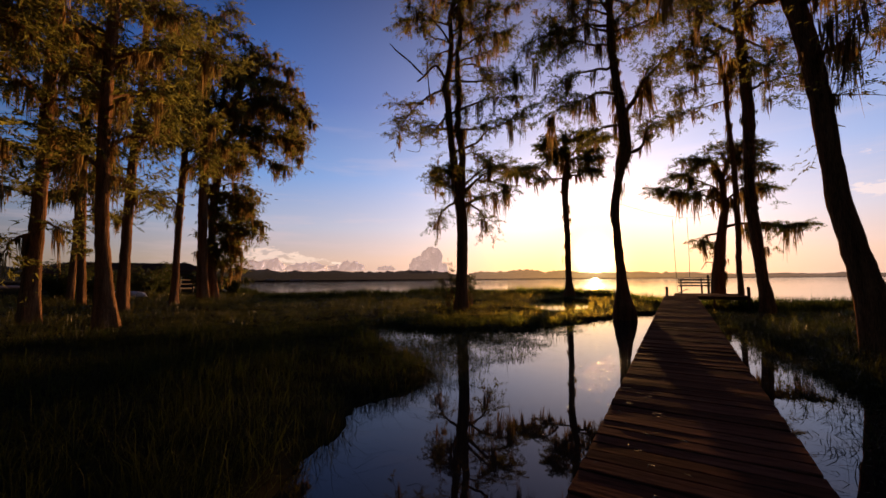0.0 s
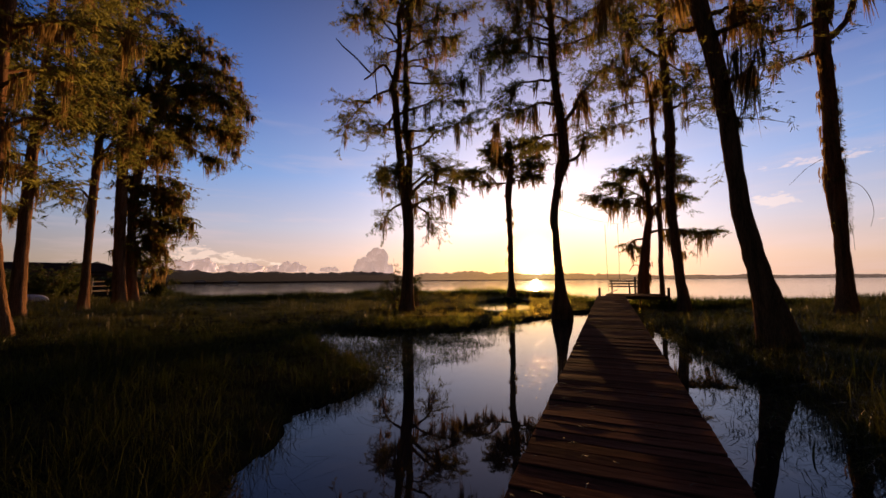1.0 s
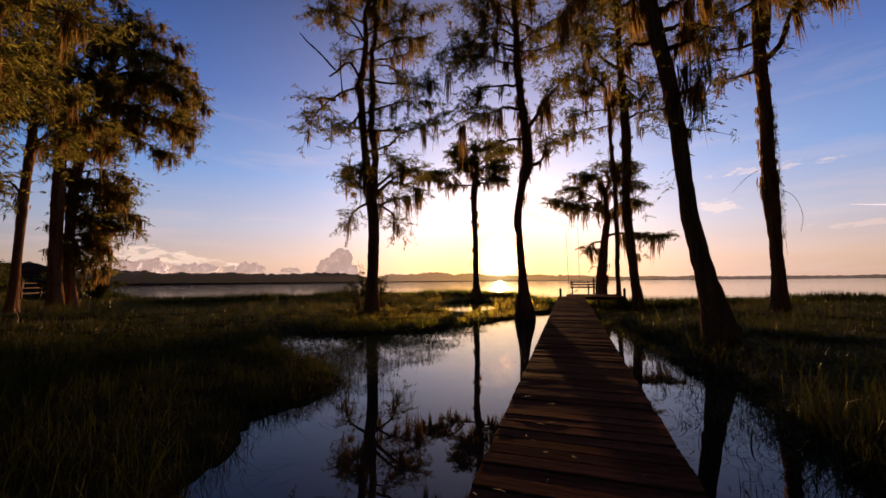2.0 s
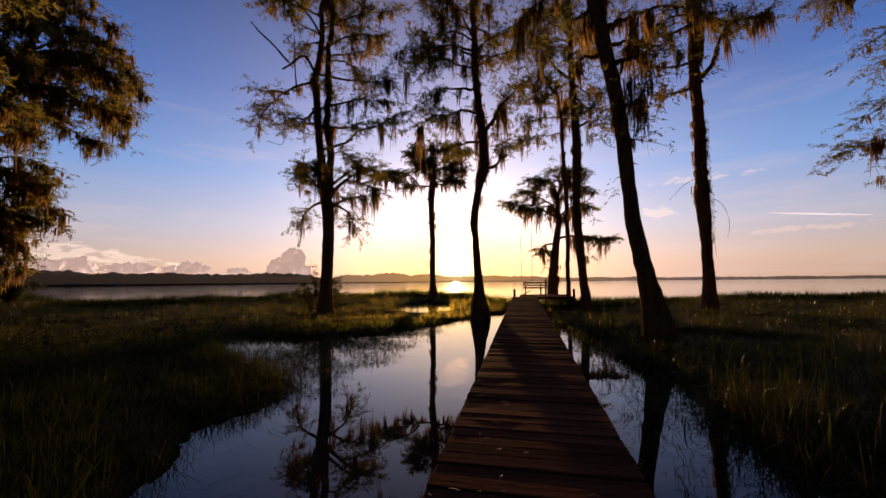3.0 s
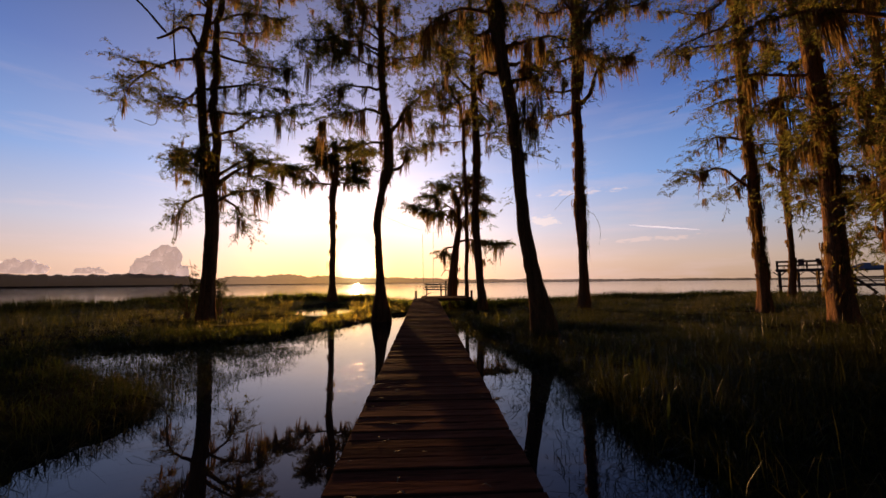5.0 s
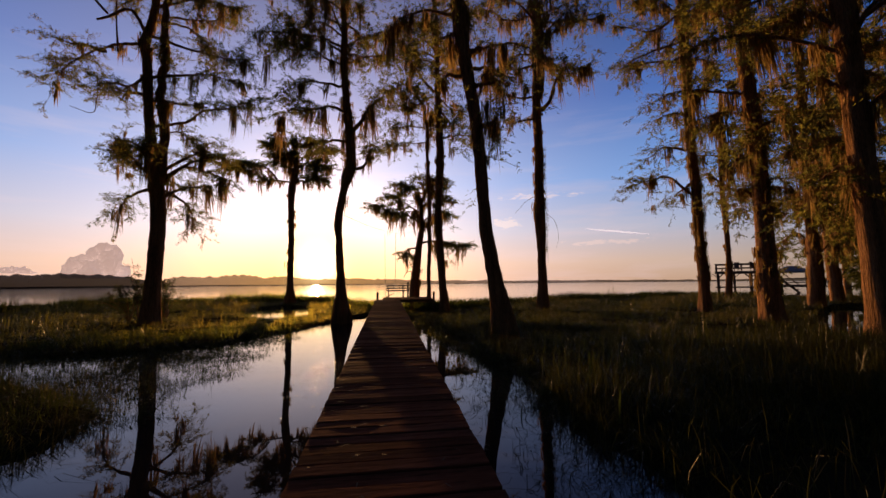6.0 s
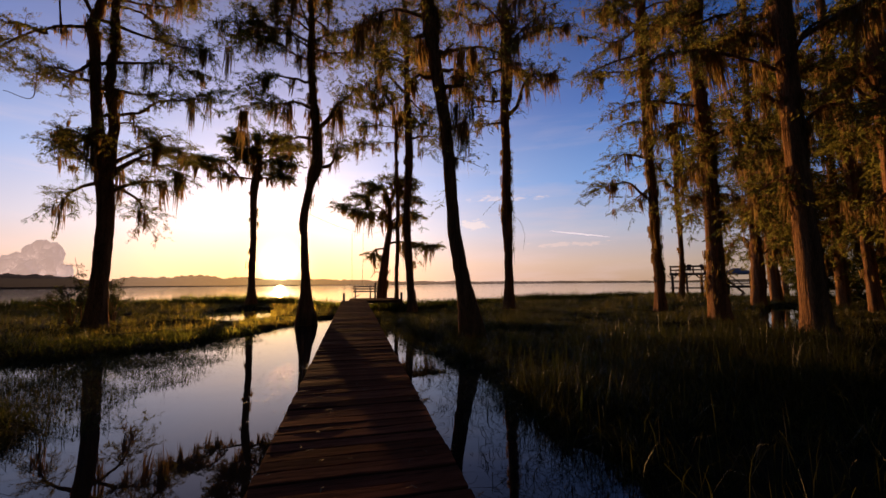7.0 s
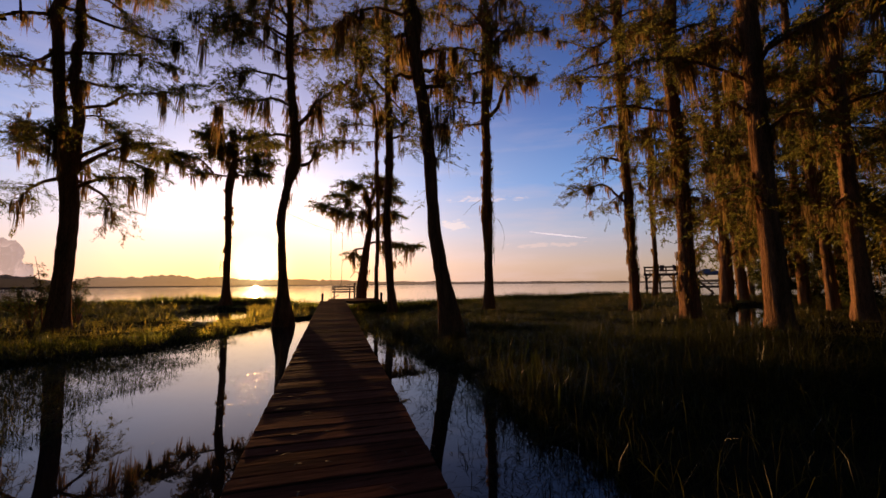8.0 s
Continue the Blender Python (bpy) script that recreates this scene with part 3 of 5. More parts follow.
def ground_z(x, y):
    x, y = np.asarray(x, float), np.asarray(y, float)
    r, az = np.hypot(x, y), np.degrees(np.arctan2(x, y))
    edge = np.interp(az, SHORE_AZ, SHORE_R) + 0.8 * rough(x * 0.5, y * 0.5)
    far = np.interp(az, FAR_AZ, FAR_R)
    land = 0.10 + 0.035 * rough(x, y) + 0.10 * np.clip((r - 18) / 15, 0, 1)
    land = np.where(wet(x, y) < 0.5, np.minimum(land, -0.28 + 0.8 * np.clip(wet(x, y), -0.3, 0.5)), land)
    lake = np.clip((r - edge) / 4.0, 0, 1)
    z = land * (1 - lake) + lake * -0.9
    rise = np.clip((r - far) / 30.0, 0, 1)
    return z * (1 - rise) + rise * 0.2


def polar_sheet(radii, steps):
    a = np.linspace(0, 2 * np.pi, steps, endpoint=False)
    rr, aa = np.meshgrid(radii, a, indexing="ij")
    return rr * np.sin(aa), rr * np.cos(aa)


radii = np.concatenate([[0.05], np.arange(0.5, 40, 0.28), np.geomspace(40, 4600, 70)])
gx, gy = polar_sheet(radii, 320)
gv = np.stack([gx, gy, ground_z(gx, gy)], -1).reshape(-1, 3)
i, j = np.meshgrid(np.arange(len(radii) - 1), np.arange(320), indexing="ij")
gq = np.stack([i * 320 + j, i * 320 + (j + 1) % 320, (i + 1) * 320 + (j + 1) % 320, (i + 1) * 320 + j], -1).reshape(-1, 4)
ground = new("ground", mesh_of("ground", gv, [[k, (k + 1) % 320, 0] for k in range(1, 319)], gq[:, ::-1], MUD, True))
tagged(ground, "dark muddy marsh ground running down into the lake", "ground", kind="structure")
wx, wy = polar_sheet(np.array([0.05, 4500.0]), 96)
wv_ = np.stack([wx, wy, wx * 0], -1).reshape(-1, 3)
wq = np.array([[k, (k + 1) % 96, 96 + (k + 1) % 96, 96 + k] for k in range(96)])
water = new("water", mesh_of("water", wv_, [[0, k, k + 1] for k in range(1, 95)][::-1], wq[:, ::-1], WATER))
tagged(water, "still dark lake water mirroring the sunrise sky", "water", kind="structure")


def grass(name, label, xs, ys, tall, seed, material=None, wide=1.0, tilt=0.35, foot=0.0035, bent=True, way=None):
    """Blades at the given places: bent in two pieces, or straight slivers where they stand far off."""
    rng = np.random.default_rng(seed)
    m = len(xs)
    a = rng.uniform(0, 2 * np.pi, m) if way is None else way + rng.normal(0, 0.9, m)
    h = tall * rng.uniform(0.4, 1.3, m)
    d = np.stack([np.cos(a), np.sin(a)], 1)
    lean = (np.abs(rng.normal(0, tilt, m)) * h)[:, None]
    w = (foot + 0.0004 * np.hypot(xs, ys)) * wide * rng.uniform(0.6, 1.5, m)
    turn_ = rng.uniform(0, 2 * np.pi, m)
    s = np.stack([np.cos(turn_), np.sin(turn_)], 1) * w[:, None]
    z = np.maximum(ground_z(xs, ys), -0.12)
    b0 = np.stack([xs, ys], 1)
    mid, tip = b0 + d * lean * 0.35, b0 + d * lean
    end = np.column_stack([tip, z + h * np.clip(1 - 0.45 * lean[:, 0] / h, 0.35, 1)])
    foot_l, foot_r = np.column_stack([b0 - s, z]), np.column_stack([b0 + s, z])
    if bent:
        v = np.stack([foot_l, foot_r, np.column_stack([mid + s * 0.8, z + h * 0.55]), np.column_stack([mid - s * 0.8, z + h * 0.55]), end], 1).reshape(-1, 3)
        o = np.arange(m)[:, None] * 5
        me = mesh_of(name, v, o + [3, 2, 4], o + [0, 1, 2, 3], material or GRASS)
    else:
        me = mesh_of(name, np.stack([foot_l, foot_r, end], 1).reshape(-1, 3), np.arange(m * 3).reshape(-1, 3), None, material or GRASS)
    return tagged(new(name, me), label, "grass", kind="stuff")


def scatter(count, r0, r1, a0, a1, seed, power=1.0):
    """Random places between two distances and bearings, denser near."""
    rng = np.random.default_rng(seed)
    r = r0 + (r1 - r0) * rng.uniform(0, 1, count) ** power
    a = np.radians(rng.uniform(a0, a1, count))
    x, y = r * np.sin(a), r * np.cos(a)
    return x, y, rng


def clear_of_deck(x, y):
    return (np.abs(x) > 0.72) | (y > 21.5)


def meadow(name, label, count, r0, r1, a0, a1, seed, tall, edge=0.08, power=0.8, bent=True, wide=1.0, material=None):
    """Grass in tufts: the blades of one tuft share a height and splay out from its heart."""
    per = 16
    x, y, rng = scatter(count // per, r0, r1, a0, a1, seed, power)
    keep = (wet(x, y) > edge + 0.14 * np.abs(rng.normal(0, 1, len(x))) - 0.16) & (ground_z(x, y) > -0.35)
    x, y = x[keep], y[keep]
    hummock = np.clip(0.9 + 0.40 * rough(x * 0.55 + 3, y * 0.55) + 0.36 * rough(x * 1.5, y * 1.5 + 1), 0.3, 2.0)
    t = tall(np.hypot(x, y)) * hummock * rng.gamma(9.0, 1 / 9.0, len(x))
    wide_ = 0.05 + 0.10 * rng.uniform(0, 1, len(x)) + 0.003 * np.hypot(x, y)
    off = rng.normal(0, 1, (len(x), per, 2)) * wide_[:, None, None]
    bx, by = (x[:, None] + off[..., 0]).ravel(), (y[:, None] + off[..., 1]).ravel()
    way = np.arctan2(off[..., 1], off[..., 0]).ravel()
    t = np.repeat(t, per)
    keep = clear_of_deck(bx, by) & (wet(bx, by) > edge - 0.1)
    return grass(name, label, bx[keep], by[keep], t[keep], seed + 1, material, tilt=1.15, bent=bent, wide=wide, foot=0.0022, way=way[keep])


meadow("marsh_grass", "short dense green grass on the wet marsh ground", 92000, 2.0, 14, -95, 75, 5, lambda r: 0.19 + 0.010 * r, wide=0.5)
meadow("bank_grass", "taller green and straw grass on the lake bank", 350000, 12.5, 43, -85, 72, 15, lambda r: 0.21 + 0.007 * (r - 13), bent=False, wide=0.75, material=LIT_BANK_GRASS)
meadow("back_grass", "short grass round the landward end of the boardwalk", 60000, 2.0, 30, 75, 265, 25, lambda r: 0.16 + 0.007 * r, bent=False, wide=1.6)
# thin bent stalks standing in the shallows
def stalks(name, label, count, x0, x1, y0, y1, thin, seed, tall):
    """Stalks in the shallows, thinning out towards open water."""
    rng = np.random.default_rng(seed)
    x, y = rng.uniform(x0, x1, count), rng.uniform(y0, y1, count)
    patch = rough(x * 2.6, y * 2.6) + 0.7 * rough(x * 6, y * 6)
    dense = np.clip(np.abs((x - thin) / (x0 - thin if abs(x0 - thin) > abs(x1 - thin) else x1 - thin)), 0, 1)
    keep = (wet(x, y) < 0.4) & clear_of_deck(x, y) & (rng.uniform(-1.3, 1.1, count) < 2.5 * dense + 0.75 * patch - 0.75)
    x, y = x[keep], y[keep]
    return grass(name, label, x, y, tall, seed + 1, STALK, tilt=1.7, wide=0.9, foot=0.0022)


stalks("sparse_reeds", "thin bent reed stalks standing in shallow water", 90000, -9.5, -2.6, 5.0, 12.5, -2.8, 8, 0.22)
stalks("pond_reeds", "dark tangled reed stalks crowding the shallow side of the pond", 36000, -5.2, -2.7, 4.6, 9.6, -2.6, 48, 0.2)
stalks("fringe_reeds", "thin reed stalks along the grassy edge of the pond", 9000, -4.6, -2.9, 1.5, 6.5, -2.95, 28, 0.22)
stalks("shallow_reeds", "thin dark reed stalks in the water beside the boardwalk", 24000, 1.05, 2.6, 1.2, 17.0, 1.0, 18, 0.24)
meadow("reedy_grass", "tangled dark reeds and grass in the wet ground beside the boardwalk", 52000, 4.6, 14, 4, 60, 45, lambda r: 0.36, wide=0.55, material=LIT_REEDY)


def wading(name, label, count, x0, x1, y0, y1, reach, seed, tall, material):
    """Clumped reeds that wade out from the bank and thin out with the depth."""
    rng = np.random.default_rng(seed)
    x, y = rng.uniform(x0, x1, count), rng.uniform(y0, y1, count)
    out = np.maximum(0.38 - wet(x, y), 0) / 0.9
    patch = rough(x * 1.7 + 5, y * 1.7) + 0.6 * rough(x * 5, y * 5 + 2)
    keep = (wet(x, y) < 0.5) & clear_of_deck(x, y) & (rng.uniform(0, 1, count) < np.exp(-out / reach) * np.clip(0.45 + 1.1 * patch, 0.03, 1))
    x, y = x[keep], y[keep]
    h = tall * np.clip(1.1 - 0.35 * out[keep] / reach, 0.45, 1.1)
    return grass(name, label, x, y, h, seed + 1, material, tilt=1.2, wide=0.7, foot=0.0022)


wading("cove_reeds", "dark green reeds wading out from the bank of the cove", 34000, -9.0, -2.0, 4.4, 10.5, 1.0, 71, 0.20, None)
wading("margin_reeds", "ragged dark reeds wading out beside the boardwalk", 32000, 0.95, 3.0, 2.4, 15.0, 0.5, 73, 0.24, LIT_REEDY)
# darker rushes along the lake edge
rng = np.random.default_rng(61)
az = rng.uniform(-78, 48, 38000)
r = np.interp(az, SHORE_AZ, SHORE_R) - 0.2 - 4.6 * rng.uniform(0, 1, 38000) ** 1.4
x, y = r * np.sin(np.radians(az)), r * np.cos(np.radians(az))
keep = clear_of_deck(x, y) & (wet(x, y) > 0.1) & (ground_z(x, y) > -0.3)
x, y = x[keep], y[keep]
tall_ = np.where(x < 0, 0.58, 0.42) * (1 + 0.4 * rough(x * 0.6, y * 0.6))
grass("lake_rushes", "dark green rushes along the lake edge", x, y, tall_, 62, None, wide=1.4, tilt=0.35, bent=False)
# broad-bladed reeds among the grass
x = np.concatenate([np.random.default_rng(k).normal(cx, 0.45, 12) for k, (cx, cy) in enumerate(((3.0, 5.3), (3.5, 5.9), (2.6, 4.6), (4.1, 6.6), (4.6, 5.4)))])
y = np.concatenate([np.random.default_rng(k + 9).normal(cy, 0.45, 12) for k, (cx, cy) in enumerate(((3.0, 5.3), (3.5, 5.9), (2.6, 4.6), (4.1, 6.6), (4.6, 5.4)))])
grass("broad_reeds", "broad upright green reed blades among the marsh grass", x, y, 0.46, 31, REED, wide=1.3, tilt=0.3, foot=0.006)

# single blades in the lighter reed colour, for stems that catch the sun
rng = np.random.default_rng(91)
r, az = rng.uniform(2.6, 9.0, 900), np.radians(rng.uniform(18, 62, 900))
x, y = r * np.sin(az), r * np.cos(az)
keep = (wet(x, y) > 0.2) & clear_of_deck(x, y)
grass("reed_blades", "scattered long reed blades coloured as sunlit, bending over the marsh grass", x[keep], y[keep], 0.46, 92, LIT_REEDY, wide=0.8, tilt=0.85, foot=0.003)


def litter(name, label, xs, ys, zs, size, seed, material):
    """Scraps of straw and leaf lying flat."""
    rng = np.random.default_rng(seed)
    m = len(xs)
    a = rng.uniform(0, 2 * np.pi, m)
    ln, wd = size * rng.uniform(0.4, 1.6, m), 0.0022 * rng.uniform(0.6, 2.2, m)
    d, e = np.stack([np.cos(a), np.sin(a), 0 * a], 1), np.stack([-np.sin(a), np.cos(a), 0 * a], 1)
    c = np.stack([xs, ys, zs], 1)
    bend = e * (rng.normal(0, 0.25, m) * ln)[:, None] + np.stack([0 * a, 0 * a, rng.uniform(0.0, 0.012, m)], 1)
    v = np.stack([c - d * ln[:, None] - e * wd[:, None], c - d * ln[:, None] + e * wd[:, None], c + bend + e * wd[:, None], c + bend - e * wd[:, None],
                  c + d * ln[:, None]], 1).reshape(-1, 3)
    o = np.arange(m)[:, None] * 5
    return tagged(new(name, mesh_of(name, v, o + [3, 2, 4], o + [0, 1, 2, 3], material)), label, "litter", kind="stuff")


rng = np.random.default_rng(77)
x, y = rng.uniform(0.75, 2.0, 260), rng.uniform(2.0, 9.5, 260)
litter("floating_straw", "scraps of dead reed floating on the marsh water", x, y, np.full(260, 0.006), 0.035, 78, STRAW)
x, y = np.concatenate([rng.normal(-1.15, 0.22, 240), rng.uniform(-4, -0.8, 160)]), np.concatenate([rng.normal(6.9, 0.7, 240), rng.uniform(3.5, 13, 160)])
litter("floating_leaves", "dead leaf scraps floating beside the boardwalk", x, y, np.full(400, 0.006), 0.022, 79, WET_LEAF)

# woods along the other shore: one ragged canopy
def shore_woods(a0, a1, step, seed, material, label, tall):
    rng = np.random.default_rng(seed)
    az = np.arange(a0, a1, step)
    far = np.interp(az, FAR_AZ, FAR_R) - 14
    k = len(az)
    grain = np.convolve(rng.normal(0, 1, k + 40), np.hanning(15) / 4.5, "same")[20:k + 20]
    slow = np.convolve(rng.normal(0, 1, k + 400), np.hanning(121) / 8.0, "same")[200:k + 200]
    emergent = np.convolve((rng.uniform(0, 1, k) < 0.03) * rng.uniform(0.5, 1.3, k), np.hanning(17), "same")
    h = tall * np.interp(az, [-28, -24, -8, 4], [1.0, 1.45, 1.35, 1.0]) * np.clip(0.80 + 0.10 * slow + 0.05 * grain + 0.07 * emergent + rng.normal(0, 0.010, k), 0.45, 1.6)
    a = np.radians(az)
    rows = []
    for out, up in ((0.0, 0.0), (1.5, 0.45), (5.0, 0.82), (11.0, 1.0), (24.0, 0.9), (34.0, 0.0)):
        r = far + out + rng.normal(0, 1.4, k)
        rows.append(np.stack([r * np.sin(a), r * np.cos(a), -0.2 + h * up * (1 + rng.normal(0, 0.012, k))], 1))
    v = np.vstack(rows)
    i, j = np.meshgrid(np.arange(len(rows) - 1), np.arange(k - 1), indexing="ij")
    q = np.stack([i * k + j, i * k + j + 1, (i + 1) * k + j + 1, (i + 1) * k + j], -1).reshape(-1, 4)
    tagged(new("far_woods", mesh_of("far_woods", v, None, q, material)), label, "woods", kind="stuff")


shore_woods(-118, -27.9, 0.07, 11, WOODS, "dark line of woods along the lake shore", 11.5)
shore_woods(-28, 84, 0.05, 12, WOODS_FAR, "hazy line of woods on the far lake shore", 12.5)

# ---------------- boardwalk ----------------
def deck_z(y):
    return 0.35 + 0.0185 * y


boardwalk = new("boardwalk")
tagged(boardwalk, "weathered brown plank boardwalk leading over the marsh to the lake", "boardwalk")
slope = Euler((math.atan(0.0185), 0, 0))
rng = random.Random(3)
plank_mesh = []
for k in range(8):
    # a worn board: seven stations with wavy edges, a slight cup and rounded arrises
    rows = []
    for i in range(7):
        x = (i / 6 - 0.5) * (1.228 + 0.004 * (k % 4))
        half, top = 0.069 + rng.uniform(-0.006, 0.003), rng.uniform(-0.003, 0.002)
        rows += [(x, -half, -0.018), (x, half, -0.018), (x, half, 0.012 + top), (x, half - 0.007, 0.018 + top), (x, 0.007 - half, 0.018 + top - 0.001), (x, -half, 0.012 + top)]
    faces = [(6 * i + a_, 6 * i + (a_ + 1) % 6, 6 * i + 6 + (a_ + 1) % 6, 6 * i + 6 + a_) for i in range(6) for a_ in (1, 2, 3, 4, 5)]
    me = bpy.data.meshes.new("plank")
    me.from_pydata(rows, [], [f[::-1] for f in faces] + [(0, 1, 2, 3, 4, 5), (41, 40, 39, 38, 37, 36)])
    me.materials.append(PLANK)
    plank_mesh.append(me)
y = -5.6
while y < 20.4:
    ob = child("plank", plank_mesh[rng.randrange(8)], boardwalk)
    ob.location = (0.048 - 0.0055 * y + rng.uniform(-0.005, 0.005), y, deck_z(y) - 0.018 + rng.uniform(-0.007, 0.005))
    ob.rotation_euler = (math.atan(0.0185) + rng.uniform(-0.03, 0.03), rng.uniform(-0.005, 0.005), rng.uniform(-0.005, 0.005))
    y += 0.146
lrng = np.random.default_rng(81)
lx, ly = lrng.uniform(-0.55, 0.58, 240), lrng.uniform(1.4, 13, 240)
litter("deck_litter", "straw and leaf scraps strewn over the boardwalk planks", lx, ly, deck_z(ly) + 0.009, 0.03, 82, STRAW)
for sx in (-0.5, 0.5):
    block("stringer", (0.05, 26.0, 0.14), (sx, 7.4, deck_z(7.4) - 0.115), WOOD, boardwalk, slope)
for k in range(10):
    for sx in (-0.56, 0.56):
        yy = -5.3 + k * 2.8
        block("pile", (0.1, 0.1, 1.0), (sx, yy, deck_z(yy) - 0.54), WOOD, boardwalk)

# ---------------- trees ----------------
cypress((-9.02, 15.81),
        [(0.17, -0.06, 0.45), (0.16, 0.48, 0.32), (0.21, 1.47, 0.26), (0.24, 2.73, 0.25), (0.26, 4.01, 0.24), (0.16, 5.29, 0.25), (-0.04, 6.63, 0.18), (-0.25, 8.47, 0.16), (-0.35, 9.98, 0.16), (-0.46, 10.9, 0.16), (-0.3, 11.92, 0.14), (-0.18, 13.22, 0.12), (-0.23, 14.69, 0.11), (-0.09, 15.11, 0.12)],
        [[(-0.49, 11.38), (-0.94, 12.1), (-1.55, 11.57), (-1.9, 11.28)], [(-1.59, 11.63), (-2.4, 12.48), (-2.93, 12.97), (-3.22, 13.28)], [(-1.24, 10.27), (-1.32, 11.48), (-1.33, 12.92)], [(-0.6, 10.88), (-1.17, 10.52), (-1.61, 10.15), (-2.11, 9.73), (-2.62, 9), (-2.84, 8.34)], [(-0.42, 9.67), (-0.87, 9.22), (-1.44, 9.16), (-1.74, 9.04)], [(-0.35, 8.83), (-1.02, 8.82), (-1.71, 8.84)], [(-1.74, 8.97), (-1.71, 8.24), (-1.82, 7.73), (-2.41, 7.82)], [(0.29, 7.7), (0.89, 8.17), (1.51, 8.75), (2.34, 9.08), (3.1, 9.5), (3.88, 9.84)], [(0.22, 9.69), (1.1, 10.15), (1.83, 10.38), (2.78, 10.36)], [(0.1, 11.9), (0.85, 12.07), (1.42, 11.7), (1.9, 11.2)], [(0.13, 12.3), (1.02, 12.61), (1.76, 12.89), (2.6, 13.61)], [(0.12, 11.32), (1.06, 11.32), (2.18, 11.41), (3.14, 11.76)], [(-0.16, 13.12), (-0.78, 13.45), (-1.39, 13.77), (-1.66, 14.27)], [(-0.01, 13.85), (0.96, 14.42), (2.08, 15.04), (3.45, 15.64)], [(0.13, 8.72), (0.78, 8.87), (1.41, 9.07)], [(-1.57, 10.16), (-2.29, 10.16), (-2.92, 10.26)], [(0.06, 5.54), (-0.56, 6.21), (-1.03, 6.46)], [(0.07, 5.28), (-0.51, 4.93), (-0.83, 4.25)], [(0.42, 5.37), (1.14, 6.23), (2.01, 6.76), (2.59, 6.88)], [(0.41, 5.84), (1.24, 6.99), (1.78, 7.6)], [(0.51, 5.01), (1.16, 5.51), (1.92, 5.58)], [(0.5, 5.27), (1.18, 4.8), (1.48, 4.03)], [(0.15, 6.33), (-0.47, 6.92), (-0.94, 6.99)], [(0.25, 5.43), (0.26, 6.66), (0.21, 7.98), (0.1, 8.9), (0.16, 10.07), (0.11, 10.83), (0.08, 12.28), (0.25, 13.83), (0.35, 15.43)]],
        top=18.5, twig=0.75, fill=16, seed=11, stems=(23,), bare={0: 0.07, 1: 0.045, 2: 0.035, 6: 0.018}, skirt=((5.4, 7.2, 4, 2.0, 0.3),), bushy=1.25, leafy=2.3, leaf=0.075, mossy=0.6, shaggy=2.5, low=12.3, spread=2.9, label="twin-stemmed bald cypress with a bare dead snag and Spanish moss")
cypress((-7.22, 29.12),
        [(0.15, -0.1, 0.57), (0.16, 0.9, 0.3), (0.13, 1.83, 0.22), (0.13, 4.84, 0.2), (0.05, 7.59, 0.22), (0.11, 8.84, 0.27), (0.3, 10.09, 0.2), (0.34, 11.03, 0.12)],
        [[(0.21, 9.15), (-0.78, 9.2), (-1.68, 9.17), (-2.6, 9.76), (-3.65, 9.88), (-4.06, 9.75)], [(-0.93, 9.24), (-1.7, 10.02), (-2.91, 10.32), (-3.73, 10.18)], [(0.27, 10.4), (-0.35, 11.16), (-1.12, 11.76), (-1.61, 11.71)], [(0.34, 10.72), (0.4, 11.82), (0.16, 12.48)], [(0.39, 10.56), (1.18, 11.54), (2.1, 12.05), (3.19, 12.09)], [(0.44, 9.31), (1.21, 9.34), (1.81, 9.98), (2.66, 10.64)], [(0.31, 10.17), (-0.49, 10.3), (-1.34, 11.13)], [(0.43, 10.09), (1.34, 10.68), (2.58, 11.2)], [(0.34, 11.03), (-0.52, 12.1), (-1.14, 12.31)], [(0.39, 11.03), (1.01, 12.32), (1.79, 12.52)], [(0.44, 9.47), (1.51, 9.74), (2.2, 9.53)]],
        top=11.4, fill=3, low=10.3, spread=1.8, seed=12, mossy=2.0, leafy=2.0, leaf=0.10, bushy=2.2, flat=0.2, twig=0.8, shaggy=2.0, label="flat-topped cypress with a bare trunk and umbrella crown")
